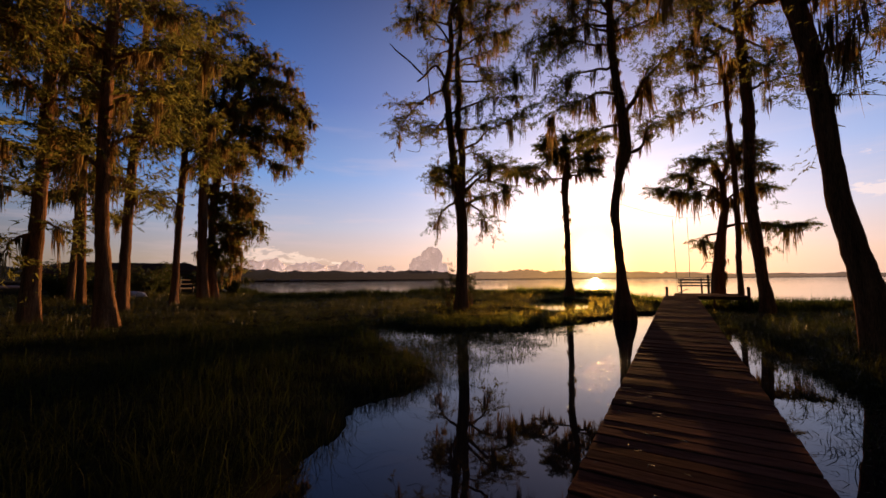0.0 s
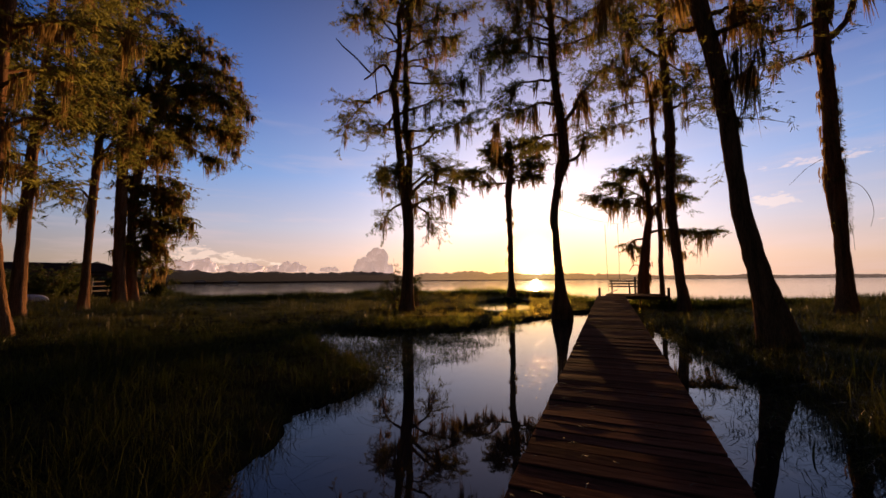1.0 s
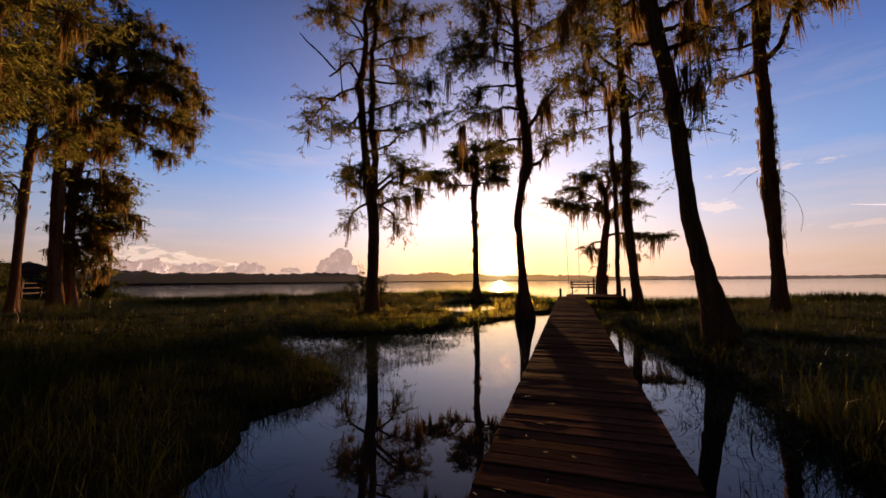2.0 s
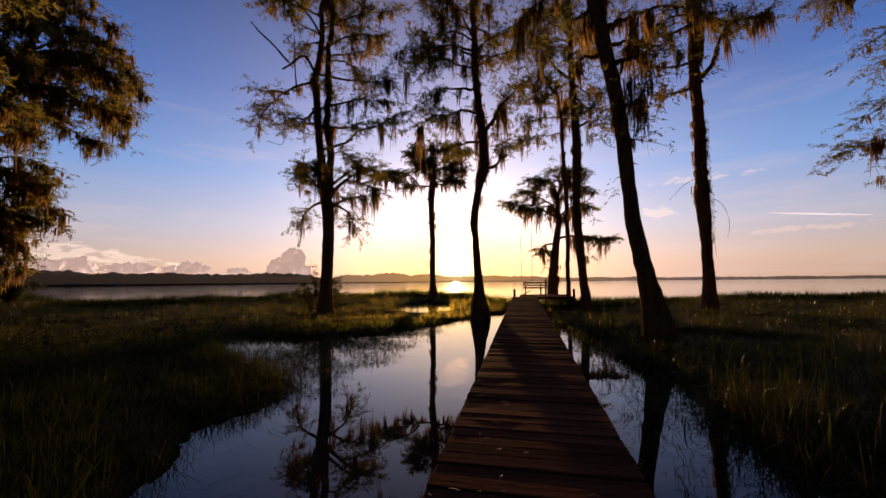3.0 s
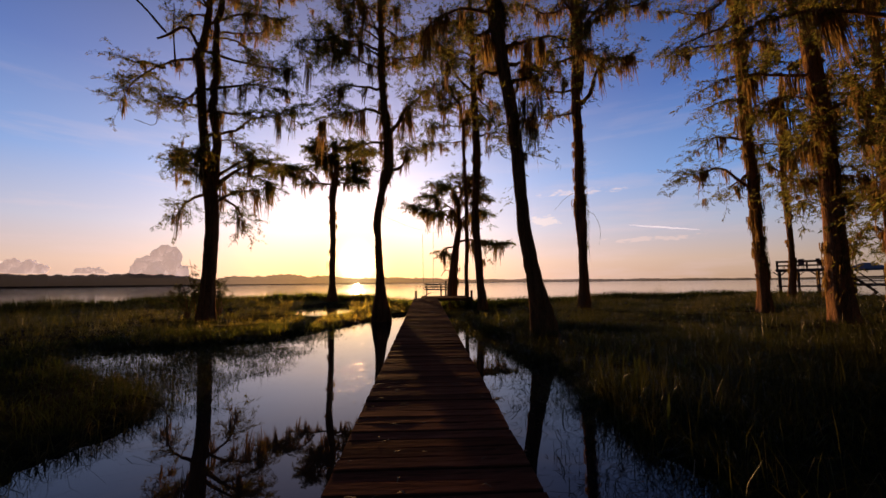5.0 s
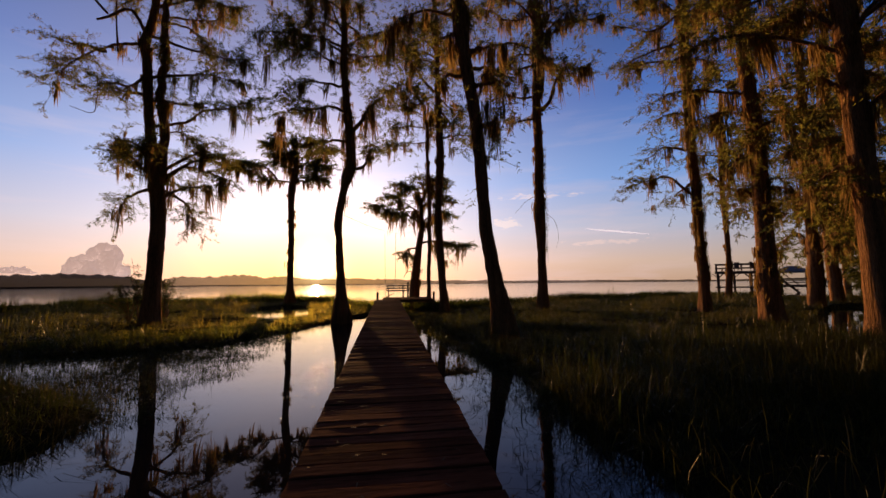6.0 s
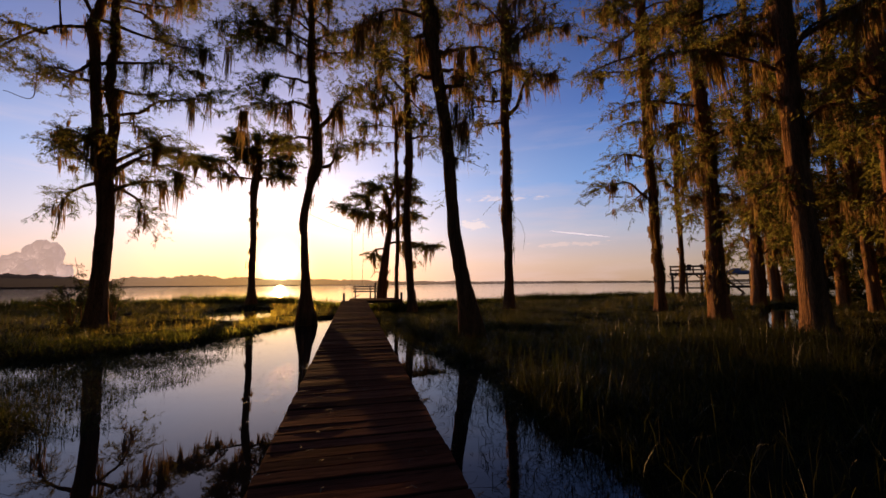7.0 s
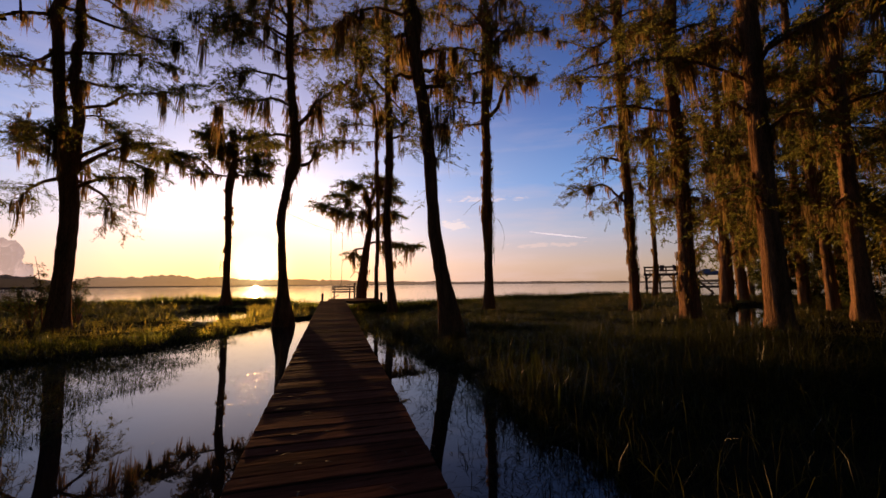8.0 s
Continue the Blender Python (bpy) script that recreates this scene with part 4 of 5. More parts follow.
cypress((-1.96, 15.78),
        [(0.07, -0.02, 0.41), (0.07, 0.37, 0.36), (0.06, 0.83, 0.27), (0.06, 1.3, 0.2), (0.03, 2, 0.16), (-0.01, 2.7, 0.15), (-0.04, 3.41, 0.13), (-0.09, 3.89, 0.16), (-0.05, 4.37, 0.15), (0.07, 5.09, 0.14), (0.15, 5.58, 0.16), (0.3, 6.07, 0.24), (0.39, 6.56, 0.2), (0.36, 7.48, 0.19), (0.17, 9.24, 0.15), (0.05, 11.02, 0.13), (0.03, 12.58, 0.11), (-0.03, 13.89, 0.09)],
        [[(0.43, 7.77), (0.81, 8.36), (1.24, 9.03), (1.74, 9.59), (2.15, 9.9)], [(0.57, 6.17), (0.95, 6.41), (1.16, 7), (1.19, 7.53)], [(-0.25, 10.67), (-0.78, 10.98), (-1.4, 11.21), (-2.12, 11.41), (-2.96, 10.85)], [(-0.18, 9.83), (-0.78, 9.9), (-1.4, 9.89), (-2.13, 9.5)], [(0.02, 8.71), (-0.53, 8.86), (-1.06, 8.64), (-1.59, 8.51), (-2.31, 8.21)], [(-0.23, 12.54), (-1.12, 13.07), (-1.75, 13.82)], [(0.01, 11.42), (0.36, 11.79), (0.88, 12.08), (1.55, 12.34)], [(0.1, 11.27), (0.69, 11.18), (1.52, 11.11)], [(-0.25, 11.23), (-0.59, 11.61), (-1.03, 12.2), (-2.31, 12.6)], [(-0.1, 12.43), (0.37, 12.63), (0.73, 13.41)], [(0.05, 7.45), (-0.29, 7.52), (-0.59, 7.32)], [(-0.15, 12.06), (-0.85, 12.55), (-1.85, 12.04), (-3.15, 11.85)]],
        twig=0.85, top=17.5, fill=12, stout=(0,), seed=13, bushy=1.1, leafy=1.9, shaggy=6.0, leaf=0.09, low=10.5, spread=3.0, mossy=0.9, label="bald cypress with swollen foot standing in the pond water")
cypress((2.29, 23.29),
        [(0.09, 0.07, 0.23), (0.14, 0.9, 0.13), (0.12, 2.22, 0.12), (0.17, 3.23, 0.12), (0.19, 4.92, 0.13), (0.18, 6.64, 0.12), (0.13, 8.38, 0.1), (0.05, 10.14, 0.1), (0.11, 10.91, 0.11), (-0.16, 12.71, 0.08), (-0.7, 13.52, 0.07)],
        [[(-0.15, 12.54), (-0.87, 13.16), (-1.46, 13.64), (-2.72, 13.83)], [(-0.16, 12.1), (-1.18, 12.55), (-2.31, 12.8)], [(-0.09, 11.36), (-1.11, 11.4), (-1.93, 11.45)], [(-0.02, 10.36), (-0.75, 10.33), (-1.75, 10.28), (-2.48, 10.06)], [(-0.19, 12.66), (-1.05, 13.77), (-1.24, 14.28)], [(-0.04, 11.3), (0.34, 11.44)], [(-0.11, 12.2), (-0.18, 13.11), (-0.02, 13.63)], [(-0.05, 11.08), (0.62, 11.38), (0.91, 11.75)]],
        top=14.2, fill=3, mossy=1.1, bushy=1.3, leafy=1.6, seed=14, low=12, spread=1.2, label="slender young cypress with a thin mossy crown")
cypress((2.84, 20.1),
        [(0.03, -0.02, 0.3), (0.03, 0.71, 0.23), (-0.04, 1.56, 0.19), (-0.13, 3, 0.2), (-0.21, 4.46, 0.18), (-0.22, 5.94, 0.18), (-0.14, 7.43, 0.2), (-0.09, 8.63, 0.21), (-0.13, 9.58, 0.19), (-0.21, 12.02, 0.15), (-0.23, 14.52, 0.13), (-0.25, 16.42, 0.11)],
        [[(-0.5, 12.17), (-1.06, 12.92), (-1.65, 13.75), (-2.16, 14.62), (-2.8, 15.04)], [(-0.53, 13.79), (-1.37, 14.26), (-2.06, 15)], [(-0.47, 14.5), (-0.91, 15.2), (-1.11, 15.78)], [(-0.39, 14.52), (-0.45, 15.14), (-0.46, 16.13)], [(-0.1, 14.47), (0.78, 14.5)], [(-0.07, 12.77), (0.57, 13.14), (0.89, 13.32)], [(-0.07, 11.72), (0.5, 11.09), (1.11, 11.03)], [(0.02, 9.44), (0.61, 9.68), (1.58, 9.65)], [(-0.09, 11.15), (0.48, 10.45), (0.79, 10.38)]],
        top=19, fill=10, mossy=0.6, stout=(0, 2), seed=15, shaggy=7.0, shag_from=0.25, bushy=1.2, leafy=1.5, leaf=0.1, low=13, spread=2.6, label="tall straight cypress beside the boardwalk end")
cypress((1.59, 24.95),
        [(0.06, 0.24, 0.36), (0.1, 1.55, 0.3), (0.22, 2.75, 0.24), (0.4, 4.2, 0.2), (0.56, 5.17, 0.16), (0.52, 6.27, 0.11), (0.56, 7.01, 0.08)],
        [[(0.48, 5.41), (-0.34, 6.05), (-1.31, 6.27), (-2.16, 6.59), (-2.54, 6.6)], [(0.49, 5.9), (0.02, 6.47), (-0.94, 7.04), (-1.82, 7.2)], [(0.52, 6.76), (0.27, 7.52), (-0.44, 8.05), (-1.32, 8.22)], [(0.56, 7.01), (0.75, 7.87), (0.46, 8.56)], [(0.62, 6.64), (1.34, 7.59), (2.16, 8.35)], [(0.55, 6.27), (-0.34, 6.3), (-0.94, 6.07), (-2.04, 6.17)], [(0.84, 5.65), (1.67, 6.35), (2.41, 6.03)], [(0.82, 4.19), (1.75, 4.3), (2.65, 4.02), (3.35, 4.13)], [(0.62, 6.64), (1.68, 7.33), (2.54, 6.93)], [(0.25, 3.84), (-0.24, 3.78), (-0.39, 3.42)], [(0.1, 2.33), (-0.38, 2.33), (-0.62, 1.97)], [(0.57, 7.25), (0.04, 7.77), (-0.69, 7.43)], [(0.68, 7.13), (1.11, 8.22), (1.35, 8.46)]],
        top=7.4, fill=0, seed=16, low=6.2, spread=2.2, bare={10: 0.03}, mossy=1.3, leafy=1.8, bushy=1.6, leaf=0.10, flat=0.2, twig=0.75, label="small wind-shaped cypress beside the lake platform")
cypress((3.03, 10.05),
        [(0.05, 0.04, 0.41), (0.01, 0.4, 0.32), (-0.05, 0.88, 0.27), (-0.19, 1.57, 0.21), (-0.29, 2.28, 0.19), (-0.41, 3, 0.18), (-0.46, 3.74, 0.16), (-0.51, 4.49, 0.17), (-0.55, 5.25, 0.17), (-0.71, 6.61, 0.17), (-0.89, 7.75, 0.18), (-1.06, 9.08, 0.2)],
        [[(-0.96, 8.23), (-0.84, 8.55), (-0.74, 8.87), (-0.69, 9.32), (-0.73, 9.65), (-0.77, 10.11)], [(-0.44, 5.89), (-0.2, 6), (0.03, 6.18), (0.27, 6.6)], [(-0.41, 5.06), (-0.23, 5.15)], [(-1.08, 7.41), (-1.36, 7.49), (-1.54, 7.31)], [(-0.75, 8.16), (-0.45, 8.2), (-0.11, 8.19)], [(-0.62, 7.14), (-0.2, 7.12), (0.09, 7.1)], [(-0.63, 7.71), (-0.32, 7.69), (-0.08, 7.49)], [(-1.18, 8.7), (-1.43, 8.84), (-1.8, 8.74)]],
        top=17, fill=9, stems=(0,), seed=17, low=8, spread=3.2, mossy=1.5, shaggy=1.2, leafy=0.8, leaf=0.09, label="thick leaning cypress trunk hung with moss")
cypress((8.13, 19.58),
        [(0.0, -0.12, 0.38), (0.02, 1.41, 0.26), (0.01, 3.21, 0.23), (-0.01, 4.79, 0.29), (-0.01, 6.66, 0.25), (0.04, 8.82, 0.24), (-0.02, 10.77, 0.25), (0.01, 13.31, 0.2), (0.03, 15.03, 0.19)],
        [[(0.05, 10.95), (0.63, 11.57), (0.99, 12.76), (1.46, 13.27), (2.36, 13.11), (2.92, 13.36)], [(-0.06, 11.26), (0.24, 12.84), (0.32, 14.58), (0.22, 15.99), (0.11, 17.16), (0.01, 18.73)], [(-0.47, 11.79), (-1.11, 11.98), (-1.71, 12.28)], [(-0.53, 10.57), (-1.6, 10.65)], [(0.44, 15.07), (1.27, 15.72), (2.07, 15.99), (3.09, 16.1), (3.54, 16.29)], [(0.4, 16.6), (1.29, 16.99), (2.89, 17.26)], [(-0.55, 16.61), (-1.57, 16.75), (-2.31, 17.38), (-3.31, 17.65)], [(0.46, 16.15), (1.5, 16.07), (2.42, 16.2)], [(-0.39, 13.66), (-1.1, 13.74), (-1.58, 14.3)], [(-0.12, 6.35), (-0.72, 6.01), (-1.35, 5.39)], [(0.22, 5.39), (0.66, 4.97), (0.9, 4.12), (0.8, 3.42)], [(0.12, 4.38), (0.28, 3.45), (0.36, 2.55)]],
        top=19, fill=9, leafy=1.4, seed=18, stems=(1,), stout=(0, 4), bare={9: 0.012, 10: 0.010, 11: 0.010}, low=13, spread=3, mossy=1.5, vine=(3.2, 9.0, 1100), shaggy=6.0, label="upright cypress trunk wrapped in leafy vine and moss")
cypress((14.79, 16.28),
        [(0, 0.1, 0.34), (-0, 0.84, 0.24), (-0.01, 1.7, 0.21), (-0.05, 3.16, 0.19), (-0.06, 4.64, 0.21), (-0.06, 6.13, 0.2), (-0.12, 7.66, 0.2), (-0.15, 9.2, 0.2), (-0.15, 10.76, 0.21), (-0.16, 12.35, 0.22), (-0.13, 11.56, 0.23), (-0.14, 14.45, 0.22), (-0.11, 17.07, 0.21)],
        [[(-0.18, 5.61), (-1.19, 6.86), (-1.87, 6.85), (-2.76, 6.77)], [(-0.33, 7.88), (-1.3, 8.43), (-2, 8.16)], [(-0.42, 9.82), (-0.91, 10.12), (-1.77, 9.91)], [(-0.45, 13.57), (-2.01, 13.44), (-2.94, 13.3)], [(-0.22, 15.3), (-1.4, 15.74), (-2.46, 17)], [(-0.13, 15.27), (-1.44, 14.71), (-3.25, 15.77)], [(-0.08, 14.45), (0.74, 14.95), (1.82, 15.13)], [(-0.47, 6.39), (-1.06, 5.8)], [(-0.19, 16.11), (-1.52, 17.48), (-2.97, 18.97)]],
        top=19, fill=14, seed=19, low=12, spread=3.2, mossy=1.0, bushy=0.9, leafy=1.5, shaggy=9.0, shag_from=0.1, vine=(1.8, 9.0, 1300), label="cypress trunk shaggy with hanging Spanish moss")
cypress((23.83, 24.25),
        [(0.0, -0.03, 0.25), (0.22, 2.85, 0.17), (0.19, 5.96, 0.17), (0.15, 9.13, 0.16), (0.33, 12.79, 0.12), (0.47, 15.58, 0.1)],
        [[(0.23, 12.4), (-1.05, 12.95), (-1.68, 12.5)], [(0.52, 16.36), (-0.18, 16.56), (-0.69, 15.81)], [(0.52, 16.36), (1.41, 15.96)], [(-0.04, 8.78), (-0.48, 9.4), (-0.94, 9.75)], [(0.26, 10.41), (0.96, 10.86), (1.63, 11.01)], [(0.37, 14.09), (1.11, 14.2), (1.73, 13.21)], [(0.52, 16.36), (0.35, 17.87), (-0.4, 16.92)]],
        top=14, fill=8, seed=20, mossy=1.8, shaggy=5.0, shag_from=0.15, low=9.5, spread=2.2, leafy=0.65, leaf=0.17, label="thin far cypress near the boat dock")
cypress((13.36, 11.91),
        [(0.1, -0.23, 0.49), (0.05, 0.37, 0.37), (0, 1.69, 0.3), (0.02, 2.8, 0.27), (0.02, 3.93, 0.26), (0.02, 5.07, 0.25), (-0.01, 6.24, 0.24), (-0.03, 7.42, 0.24), (-0.09, 8.63, 0.23), (-0.16, 9.86, 0.22), (-0.11, 11.08, 0.21), (0.04, 13.38, 0.21)],
        [[(-0.1, 4.48), (-0.53, 4.88), (-0.85, 4.56)], [(-0.03, 11.4), (-0.75, 12.69), (-1.64, 12.51)], [(-0.04, 9.68), (0.9, 9.87), (1.77, 9.14)], [(-0.02, 7.03), (0.76, 7.33), (1.45, 6.73)]],
        top=19, fill=14, seed=21, low=7, spread=3.4, mossy=1.3, leafy=0.95, leaf=0.115, shaggy=6.0, shag_from=0.08, vine=(1.0, 8.0, 1000), skirt=((4.0, 8.0, 5, 2.0, -0.3),), label="stout cypress with flared foot in the marsh grass")
cypress((11.64, 7.79),
        [(0.16, -0.14, 0.41), (0.13, 0.74, 0.29), (0.11, 1.66, 0.27), (0.08, 3.24, 0.24), (0.05, 4.87, 0.23), (0.04, 6.54, 0.23), (0.03, 7.4, 0.23), (0, 9.9, 0.24)],
        [[(-0.07, 6.26), (-0.58, 6.94), (-1.18, 6.41)], [(-0.08, 5.58), (0.63, 6.21), (1.18, 5.89)], [(-0.03, 7.79), (-0.6, 8.92), (-1.32, 9.05)], [(-0.04, 7.62), (0.67, 8.53), (1.45, 8.18)], [(-0.05, 4.58), (-0.48, 4.32), (-0.9, 4.05)]],
        top=20, fill=14, seed=22, low=6, spread=4.2, mossy=1.3, leafy=0.95, leaf=0.115, shaggy=4.0, shag_from=0.15, label="massive furrowed cypress trunk lit orange along one side")
cypress((22.07, 17.23),
        [(0.0, -0.01, 0.35), (0.13, 2.17, 0.31), (0.12, 4.18, 0.24), (0.14, 8.29, 0.19), (0.26, 13.59, 0.17), (0.45, 18.3, 0.14)],
        [[(0.16, 4.85), (-0.63, 5.62), (-1.37, 5.35)], [(0.17, 7.25), (-0.75, 8.46), (-1.5, 8.24)], [(0.14, 8.29), (1.2, 8.77), (1.79, 7.98)], [(0.24, 11.8), (-0.51, 12.74), (-1.28, 12.22)]],
        top=18, fill=13, seed=23, skirt=((2.5, 6.0, 6, 3.0, 0.0),), shaggy=4.0, shag_from=0.1, low=5, spread=3.4, leafy=0.65, leaf=0.17)
cypress((27.43, 20.09),
        [(0.0, -0.15, 0.34), (-0.15, 3.48, 0.27), (-0.03, 7.51, 0.22), (0.29, 13.69, 0.19), (0.6, 18.74, 0.16)],
        [[(-0.02, 7.1), (0.87, 7.78), (1.42, 6.9)], [(0.1, 9.55), (-0.92, 10.17), (-1.62, 9.88)], [(-0.2, 4.69), (0.69, 5.01), (1.12, 4.58)]],
        top=18, fill=13, seed=24, skirt=((2.5, 6.0, 6, 3.0, 0.0),), shaggy=4.0, shag_from=0.1, low=5, spread=3.4, leafy=0.65, leaf=0.17)
cypress((24.84, 14.97),
        [(0.0, -0.13, 0.27), (-0.01, 3.04, 0.22), (0.02, 6.23, 0.19), (0.07, 9.49, 0.16), (0.28, 14.48, 0.14)],
        [[(0.03, 4.62), (-0.45, 5.32), (-0.83, 5.04)], [(0.01, 6.88), (0.63, 7.4), (1.03, 6.69)], [(0.05, 8.5), (-0.67, 9.35), (-1.21, 8.8)], [(0.01, 6.88), (-0.48, 6.64), (-1.01, 6.06)]],
        top=18, fill=13, seed=25, skirt=((2.5, 6.0, 6, 3.0, 0.0),), shaggy=4.0, shag_from=0.1, low=5, spread=3.8, leafy=0.65, leaf=0.17)
cypress((21.81, 12.22),
        [(0.18, 0.02, 0.26), (0.15, 0.73, 0.22), (0.11, 2.28, 0.2), (0.06, 3.59, 0.19), (-0.12, 5.75, 0.2), (-0.21, 7.14, 0.2), (-0.25, 8.54, 0.2), (-0.29, 9.96, 0.2), (-0.38, 11.14, 0.19), (-0.51, 13.25, 0.16), (-0.52, 15.65, 0.14)],
        [[(-0.19, 4.67), (0.42, 5.38), (0.92, 4.78)], [(-0.39, 7.46), (0.43, 8.08), (1.1, 7.36)], [(-0.58, 10.08), (0.43, 10.85), (1.31, 10.23)], [(-0.2, 4.54), (-0.58, 4.72), (-0.91, 4.22)]],
        top=18, fill=13, seed=26, skirt=((2.5, 6.0, 6, 3.0, 0.0),), shaggy=4.0, shag_from=0.1, low=6, spread=4, leafy=0.65, leaf=0.17, label="leaning cypress in the dark grove")
cypress((-27.8, 13.72),
        [(0.0, 0.21, 0.39), (-0.18, 3.38, 0.28), (-0.25, 7.31, 0.28), (-0.29, 10.12, 0.23), (-0.3, 13.38, 0.19), (-0.34, 17.53, 0.15), (-0.31, 20.52, 0.12)],
        [[(-0.29, 10.12), (-1.39, 11.52), (-2.3, 10.56)], [(-0.3, 13.38), (-1.33, 14.35), (-2.1, 13.36)], [(-0.33, 17.12), (-1.31, 18.06), (-1.94, 17.44)], [(-0.31, 13.79), (0.84, 15.76), (2.25, 17.91)], [(-0.34, 17.53), (1.07, 19.72), (2.6, 18.91)], [(-0.35, 19.65), (0.66, 21.32), (1.4, 21.16)]],
        top=20, fill=16, seed=27, low=10, spread=3.6, leafy=0.9, leaf=0.17, mossy=1.3, label="tall cypress of a close pair at the lake edge")
cypress((-28.37, 14.8),
        [(0.0, 0.23, 0.35), (-0.32, 3.46, 0.24), (-0.29, 7.57, 0.26), (0.14, 11.01, 0.23), (0.77, 14.16, 0.2), (1.43, 17.45, 0.15)],
        [[(0.04, 10.56), (1.8, 11.63), (3.2, 10.7), (4.23, 10.54)], [(0.68, 13.49), (2.49, 14.77), (4.5, 15.2), (6.0, 15.0)], [(0.93, 15.08), (2.8, 16.9), (5.2, 17.2)], [(1.26, 16.95), (2.79, 18.76), (4.9, 18.66)], [(1.43, 17.45), (1.98, 18.98), (3.59, 19.71)], [(-0.22, 7.79), (0.9, 8.0), (1.9, 7.6)], [(-0.26, 6.74), (0.9, 7.0), (2.0, 6.6)], [(-0.28, 5.5), (0.7, 5.7), (1.8, 5.1)], [(-0.28, 4.27), (0.5, 4.2), (1.5, 3.7)], [(-0.27, 3.05), (0.4, 2.8), (1.0, 2.0)], [(0.45, 12.57), (2.53, 13.42), (5.3, 13.2)], [(0.69, 13.27), (3.35, 12.9), (5.6, 12.6)]],
        top=18.5, fill=14, seed=28, low=9, spread=4.2, leafy=0.48, leaf=0.18, mossy=4.2, bushy=1.05, flat=0.95, skirt=((2.5, 8.5, 14, 1.9, 0.75), (11.5, 17.0, 10, 3.6, 0.65)), label="spreading cypress with drooping moss-hung limbs over the bank")
cypress((-24.82, 10.63),
        [(0.0, 0.12, 0.27), (0.04, 2.45, 0.17), (0.09, 5.43, 0.18), (0.18, 8.15, 0.17), (0.27, 10.93, 0.13), (0.22, 14.45, 0.1)],
        [[(0.18, 8.15), (0.85, 8.96), (1.31, 8.33)], [(0.21, 9.53), (-0.57, 9.71), (-1.07, 9.11)], [(0.13, 5.77), (-0.43, 6.38), (-0.81, 5.84)], [(0.27, 10.93), (-0.38, 11.81), (-0.9, 11.34)], [(0.23, 13.38), (0.94, 14.68), (1.55, 14.51)]],
        top=17, fill=14, seed=29, low=7, spread=2.6, leafy=0.65, leaf=0.17)
cypress((-22.78, 7.55),
        [(0.0, 0.21, 0.29), (0.03, 2.87, 0.21), (0.07, 5.64, 0.19), (0.16, 8.51, 0.17), (0.3, 11.47, 0.14), (0.39, 14.82, 0.12)],
        [[(0.07, 5.64), (0.72, 6.02), (1.42, 5.53)], [(0.17, 8.36), (-0.47, 8.36), (-0.86, 7.71)], [(0.24, 9.39), (1.23, 10.26), (1.98, 9.85)], [(0.3, 11.47), (1.37, 12.75), (2.12, 12.71)], [(0.33, 12.38), (-0.47, 12.96), (-1.06, 12.15)], [(0.12, 7.06), (-0.62, 6.93), (-0.99, 6.32)]],
        top=19, fill=18, seed=30, low=8, spread=3.4, leafy=0.65, leaf=0.17)
cypress((-15.57, 4.83),
        [(0.0, -0.09, 0.39), (-0.14, 1.52, 0.23), (-0.27, 3.33, 0.18), (-0.34, 5.16, 0.18), (-0.37, 7.99, 0.16), (-0.3, 10.96, 0.15)],
        [[(-0.34, 5.16), (-0.79, 5.44), (-1.28, 4.99)], [(-0.35, 5.72), (0.27, 6.43), (0.88, 6.38)], [(-0.37, 7.8), (-1.05, 8.13), (-1.66, 7.73)], [(-0.36, 8.38), (0.44, 9.48), (1.38, 9.86)], [(-0.33, 9.56), (-1.01, 9.84), (-1.62, 9.38)], [(-0.31, 4.61), (0.12, 4.86), (0.51, 4.35)], [(-0.33, 10.15), (0.53, 10.96), (1.67, 11.29)]],
        top=18, fill=15, seed=31, low=6.5, spread=3.6, leafy=0.8, leaf=0.15, label="large cypress with root flare on the marsh grass")
cypress((-19.03, 3.79),
        [(0.0, -0.04, 0.36), (-0.04, 1.54, 0.25), (-0.01, 3.51, 0.2), (0.02, 5.53, 0.18), (0.03, 8.01, 0.18), (0.04, 10.58, 0.16), (0.02, 11.87, 0.16)],
        [[(0.0, 4.51), (-0.41, 4.64), (-0.92, 4.75)], [(0.03, 6.14), (0.47, 6.46), (0.92, 6.36)], [(0.03, 8.01), (-0.61, 8.4), (-1.1, 8.02)], [(0.03, 8.86), (0.6, 9.74), (1.23, 9.78)], [(-0.07, 3.3), (-0.45, 3.08), (-0.74, 2.49)], [(-0.01, 3.71), (0.33, 3.64), (0.7, 3.37)], [(0.03, 9.92), (-0.58, 10.48), (-1.08, 10.03)]],
        top=18, fill=15, seed=32, low=5.5, spread=3.4, leafy=0.8, leaf=0.15, label="large dark cypress at the edge of the grove")
cypress((-28.97, 7.78),
        [(0.0, 0.68, 0.23), (-0.19, 4.09, 0.18), (-0.31, 8.03, 0.17), (-0.51, 13.05, 0.14)],
        [[(-0.27, 6.71), (-1.13, 6.9), (-1.55, 6.35)], [(-0.29, 7.04), (0.11, 7.77), (0.5, 7.5)], [(-0.39, 9.68), (-1.3, 10.12), (-1.7, 9.36)]],
        top=17, fill=16, seed=33, low=6, spread=3, leafy=0.65, leaf=0.17)

